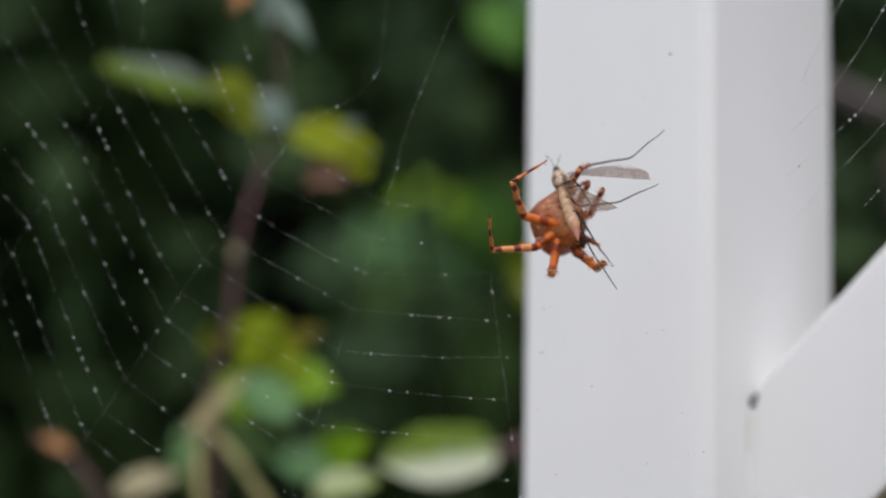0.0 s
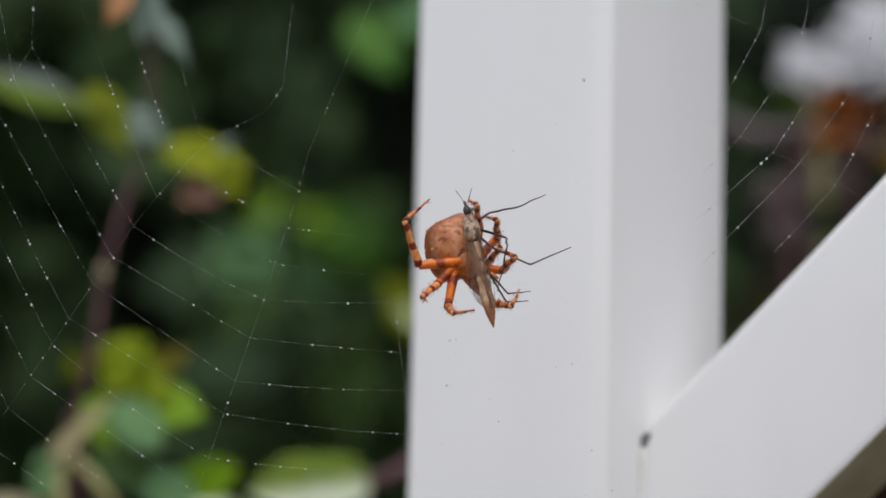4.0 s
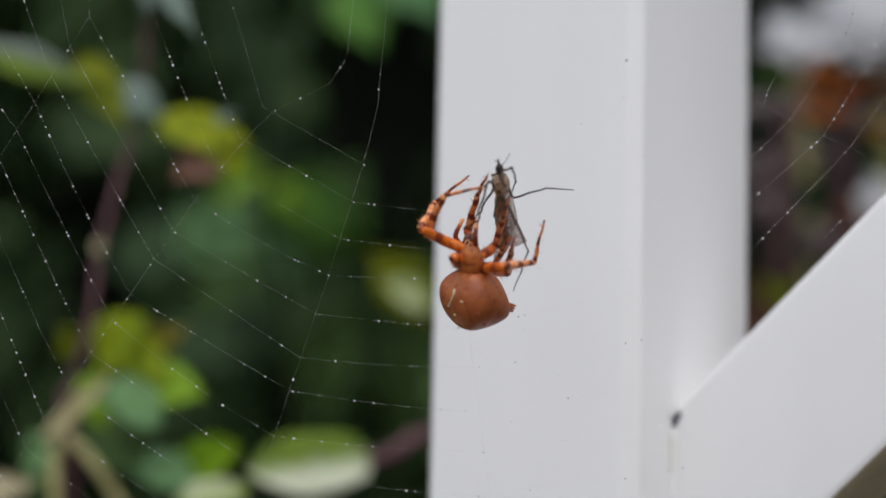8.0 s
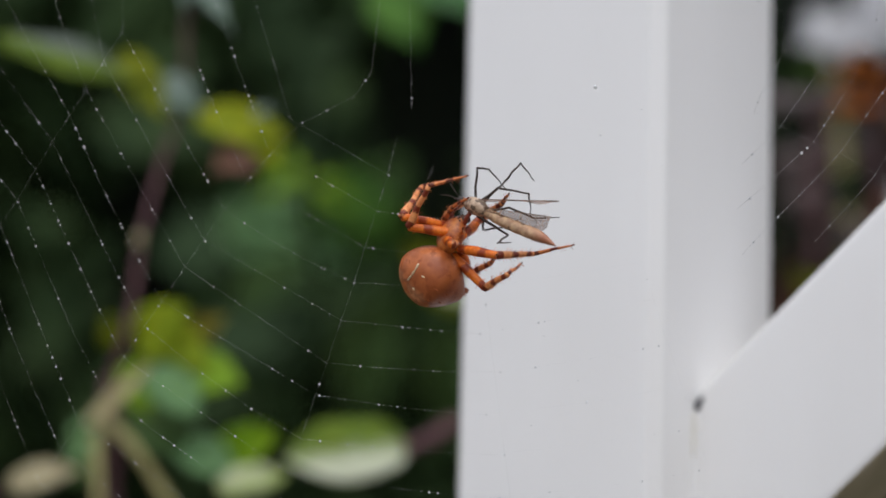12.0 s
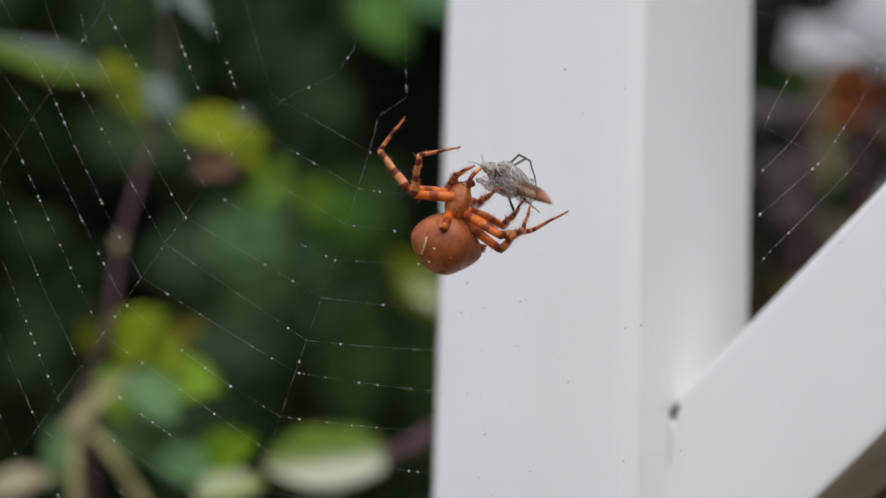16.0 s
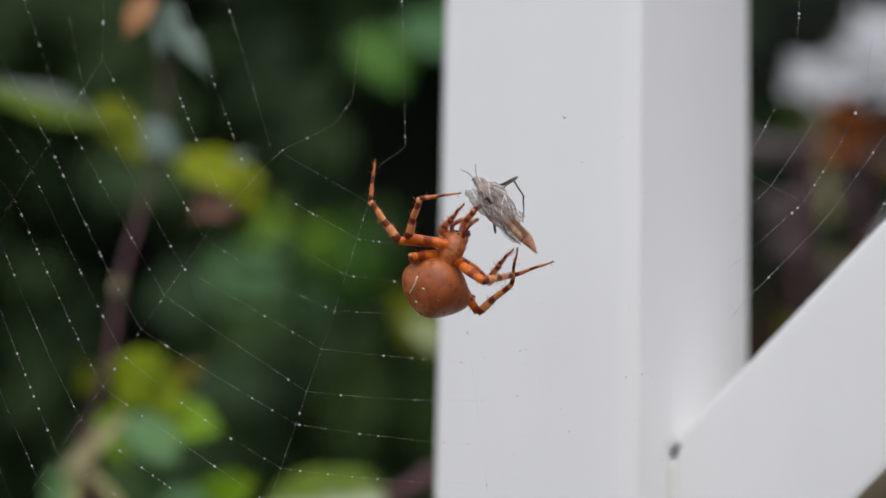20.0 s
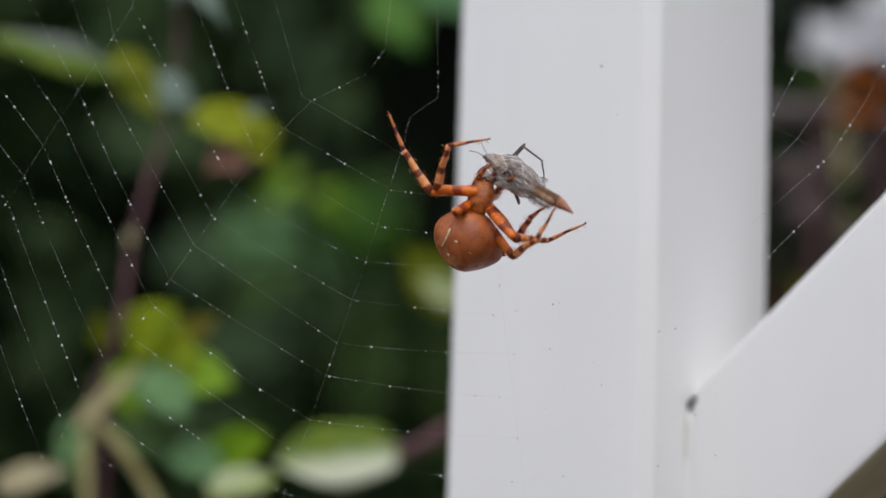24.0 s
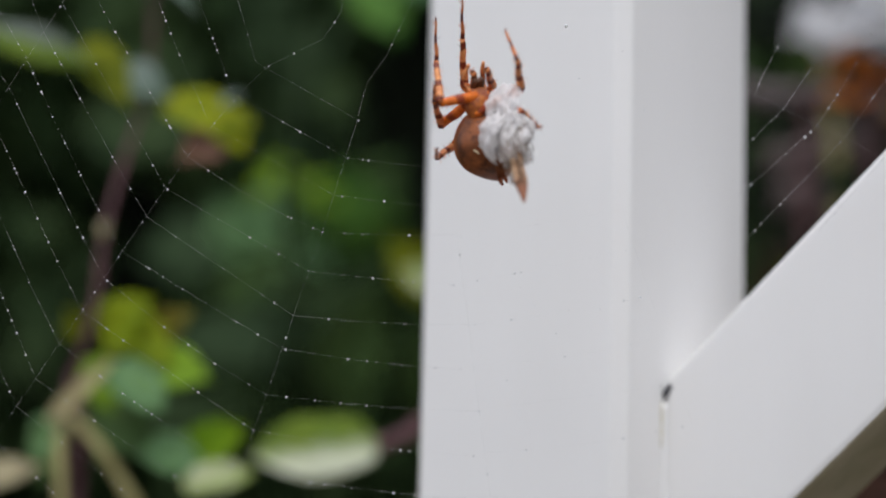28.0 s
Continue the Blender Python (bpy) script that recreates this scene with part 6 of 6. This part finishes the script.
    fly_legs(9, ((8.3,2.9),(12.0,1.5),(17.0,1.8)), ((4.9,4.5),(5.0,1.6),(4.8,-0.5)), ((7.1,-1.7),(10.8,-1.2),(10.4,-2.5)), ((11.3,-2.9),(12.9,-3.3),(15.0,-2.2)), ((3.9,-6.8),(5.5,-3.4),(7.1,-1.7)), ((3.9,-7.6),(6.4,-6.3),(7.0,-5.7)))
    fly_legs(11, ((4.4,3.8),(6.8,5.2),(9.3,6.4)), ((9.2,4.8),(11.1,-0.4),(17.6,-3.2)), ((2.3,5.0),(1.9,1.9),(1.8,0.6)), ((5.6,-4.7),(7.3,-3.9),(9.4,-5.1)), ((3.9,-2.7),(5.2,-4.7),(6.9,-4.3)), ((4.8,-5.6),(6.9,-3.9),(8.1,-3.8)))
    fly_legs(12, ((2.6,5.8),(4.3,3.5),(6.8,1.5)), ((8.0,3.6),(10.1,0.3),(10.6,-2.6)), ((6.8,2.7),(8.8,4.5),(10.9,2.8)), ((7.3,-1.4),(11.0,-3.4),(14.7,-2.5)), ((3.6,-4.0),(6.5,-4.1),(9.0,-3.4)), ((7.4,-5.5),(5.7,-7.2),(7.8,-6.4)))
    fly_legs(15, ((5.3,2.7),(3.7,-0.9),(4.0,-3.4)), ((6.9,3.3),(7.8,-0.8),(8.5,-3.7)), ((5.1,-6.3),(4.5,-4.6),(3.8,-3.4)), ((5.9,-5.0),(7.3,-6.8),(9.4,-7.1)), ((1.3,-1.8),(3.8,-3.4),(5.5,-5.0)), ((3.0,-2.6),(5.5,-4.6),(8.0,-6.2)))
    times = sorted({k * 0.5 for k in range(57)} | set(BODY) | {26.75, 26.25, 27.25, 27.75})
    spider_rows, fly_rows = [(t, spider_pose(t)) for t in times], [(t, fly_pose(t)) for t in times]
    walk(SPIDER, spider_rows)
    walk(FLY, fly_rows)
    pivot = Vector((-0.0040, 0, 0.0004))
    walk(BELLY, [(t, root.inverted() @ belly_pose(t) @ Matrix.Translation(-pivot)) for t, root in spider_rows])
    stances = {k: {t: s[k] for t, s in STANCE.items()} for k in "ABCDEFGH"}
    for key, bits in SPIDER_LEGS.items():
        rows = ([], [], [])
        for t, root in spider_rows:
            x1, z1 = between(BODY, t)[2:]
            goals = [(x1 + g[0], 1 + z1 + g[1]) for g in between(stances[key], t)]
            cx, cy = COXA[key]
            poses = chain(root @ Vector((cx, cy, -0.0006)), goals, (FEMUR[key], SHIN, FOOT), *((LEAN[key], 0.2675) if t > 5 else (1, 0.2690) if key in "BCEFH" else (-1, 0.2640)))
            home = poses[0].inverted()
            rows[0].append((t, root.inverted() @ poses[0]))
            rows[1].append((t, home @ poses[1]))
            rows[2].append((t, home @ poses[2]))
        for ob, r in zip(bits, rows):
            walk(ob, r)
    for k, bits in enumerate(FLY_LIMBS):
        table = {t: v[k] for t, v in FLYLEG.items()}
        rows, kept = ([], [], []), None
        for t, root in fly_rows:
            if t <= 15 or kept is None:
                x0, z0 = between(PREY, t)[:2]
                goals = [(x0 + g[0], 1 + z0 + g[1]) for g in between(table, t)]
                start = root @ Vector((-0.0022 - 0.0008 * (k // 2), 0.0007 * (1 if k % 2 else -1), -0.0009))
                poses = chain(start, goals, FLY_BITS, -1 if k % 2 else 1, 0.2665)
                kept = root.inverted() @ poses[0], poses[0].inverted() @ poses[1], poses[0].inverted() @ poses[2]
            f = min(1.0, max(0.0, (t - 25.5) / 1.5))
            side = 1 if k % 2 else -1
            laid = along(kept[0].translation, (-0.95, 0.10 * side, 0.16 - 0.12 * (k // 2)))
            knee = laid @ Vector((0, 0, FLY_BITS[0]))
            shin = along(knee, (0.90, 0.12 * side, 0.16))
            foot = along(shin @ Vector((0, 0, FLY_BITS[1])), (-0.92, 0.06 * side, 0.10 - 0.1 * (k // 2)))
            for r, m, goal in zip(rows, kept, (laid, laid.inverted() @ shin, laid.inverted() @ foot)):
                place = m.translation.lerp(goal.translation, f)
                r.append((t, Matrix.Translation(place) @ m.to_quaternion().slerp(goal.to_quaternion(), f).to_matrix().to_4x4()))
        for ob, r in zip(bits, rows):
            walk(ob, r)
    for wing, side, turns in zip(WINGS, (-1, 1), (((0, 70, 0, 0), (1, 12, 40, 0), (3, -4, 60, 0), (4.5, -4, 60, 0), (6.5, -20, 0, 0), (8, -14, 0, 0), (9, 5, 40, 0), (11, 36, 0, 0), (12, 24, 54, 0), (14.5, 0, 66, 0.3), (28, 0, 66, 0.3)),
                                                  ((0, 34, 0, 0), (1, -2, -40, 0), (3, 6, -46, 0), (4.5, 6, -46, 0), (6.5, 22, 0, 0), (8, 16, 0, 0), (9, -4, -40, 0), (11, 22, -58, 0), (12, 16, -56, 0), (14.5, 0, -62, 0.3), (28, 0, -62, 0.3)))):
        walk(wing, [(t, pose(-0.0030, (0.0006 - 0.0022 * tuck) * side, 0.0009 + (0.0001 + 0.0001 * side) * tuck, b, 3, a)) for t, a, b, tuck in turns])
    for silk, sheets, begin, end, where, wide, seed in ((FIRST_SILK, FIRST_SHEETS, 12.6, 14.4, -0.0058, 0.0014, 3), (LAST_SILK, LAST_SHEETS, 26.0, 26.8, -0.0044, 0.0030, 8)):
        rows = []
        for t in sorted({*times, begin, end}):
            f = min(1.0, max(0.0, (t - begin) / (end - begin)))
            laid = fly_pose(t) @ pose(where, 0, 0)
            rows.append((t, belly_pose(t).lerp(laid, f * f * (3 - 2 * f))))
        walk(silk, rows)
        rng = random.Random(seed)
        for sheet in sheets:
            k = wide / 0.003
            spread = pose(rng.uniform(-wide, wide), rng.uniform(-0.0009, 0.0009) * k, rng.uniform(-0.0009, 0.0009) * k, rng.uniform(-25, 25) * k, rng.uniform(-22, 22) * k, rng.uniform(-22, 22) * k)
            walk(sheet, [(0, Matrix()), (begin, Matrix()), (end, spread), (28, spread)])
    link_rows, upper_rows = [], []
    for t, low, high in ((0, 34, -24), (4.5, 34, -23), (6.5, 34, -18), (7.5, 40, -10), (9, 48, -2), (11, 36, 0), (12.5, 24, 0), (14.5, 0, 0), (26, 0, 0), (27, 16, -8), (28, 20, -26)):
        swing = pose(0, 0, 0, 0, -low, 0)
        link_rows.append((t, Matrix.Translation(TUG) @ swing @ Matrix.Translation(-TUG)))
        upper_rows.append((t, Matrix.Translation(TUG + swing @ (KINK - TUG)) @ pose(0, 0, 0, 0, -high, 0) @ Matrix.Translation(-KINK)))
    walk(FREE_DROP, [(t, pose(x * 0.001, 0, z * 0.001)) for t, x, z in ((0, 13, 4.1), (4.5, 13, 4.1), (14.5, 0, 0), (28, 0.9, 0.9))])
    walk(TUG_LINK, link_rows)
    walk(TUG_UPPER, upper_rows)
    walk(orb_web, [(t, pose((x + 5.7) * 0.001, 0.0035 * min(1.0, max(0.0, (t - 4.5) / 2)), z * 0.001)) for t, x, z in (
        (0, -6.4, -.6), (.5, -6.1, .4), (1, -8.6, .3), (1.5, -7.5, -.9), (2, -6.8, -1), (2.5, -6.4, -.8), (3, -5.7, 0), (3.5, -6.1, .5), (4, -5, .3), (4.5, -2.6, .6),
        (6.5, -.1, .9), (7, -.7, .9), (7.5, -.1, .5), (8, -1.3, 1), (8.5, 1.5, 1), (9, 1.4, -.7), (9.5, .7, -.4), (10, -1.2, -.8), (10.5, -1.7, -.5), (11, -2.7, -1.1), (11.5, -1.8, -1.7), (12, -1.5, -2.1), (12.5, 0.6, -2.5),
        (14.5, -1.9, .3), (15, .1, -.5), (15.5, 1, .5), (16, -.3, 1.7), (16.5, .2, -.5), (17, 0, 0), (17.5, .6, .7), (18, -.7, 1), (18.5, -.2, 1.2), (19, -.4, .9), (19.5, .3, .5), (20, 0, .5), (20.5, -.2, -.3), (21, 1.3, .2), (21.5, 1, .3),
        (23.5, 2.8, -.7), (24, 2.2, -.3), (24.5, 2.4, -1.5), (25, 4.2, -.8), (25.5, 2.8, -1), (26, 2.7, -.2), (26.5, 2.2, .8), (27, .6, 0), (27.5, 0, 1), (28, 1.6, 2.2))])
    walk(side_web, [(t, pose((x + 0.2) * 0.001, 0, (z + 2.2) * 0.001)) for t, x, z in (
        (0, 0, 7), (3, .7, 6.9), (4.5, 1, 6), (6.5, 2.2, 5.8), (7.5, 1.2, 4.4), (8, 1, 5), (8.5, 2, 5), (9, 1.4, 3.6), (9.5, 1.2, 4.8), (10, -.8, 4.4), (11, -2, 4), (11.5, -.6, 4), (12, -2.6, 2.5), (12.5, -1.2, 1.5),
        (14.5, .8, .4), (15, 2.1, .4), (16, 2.6, 1), (16.5, 1.8, 0), (17, 0, 0), (17.5, 1.8, .3), (18, .1, .9), (19, 0, 0), (20, 0, .2), (21, .2, -.2), (21.5, -.3, -.1), (23.5, -.8, -1.4), (24, .6, -.6), (25, -.2, -2.2), (26, -.3, -1.1), (26.5, 0, -.7), (27, 1.8, -.4), (28, 2.7, .9))])


motions()
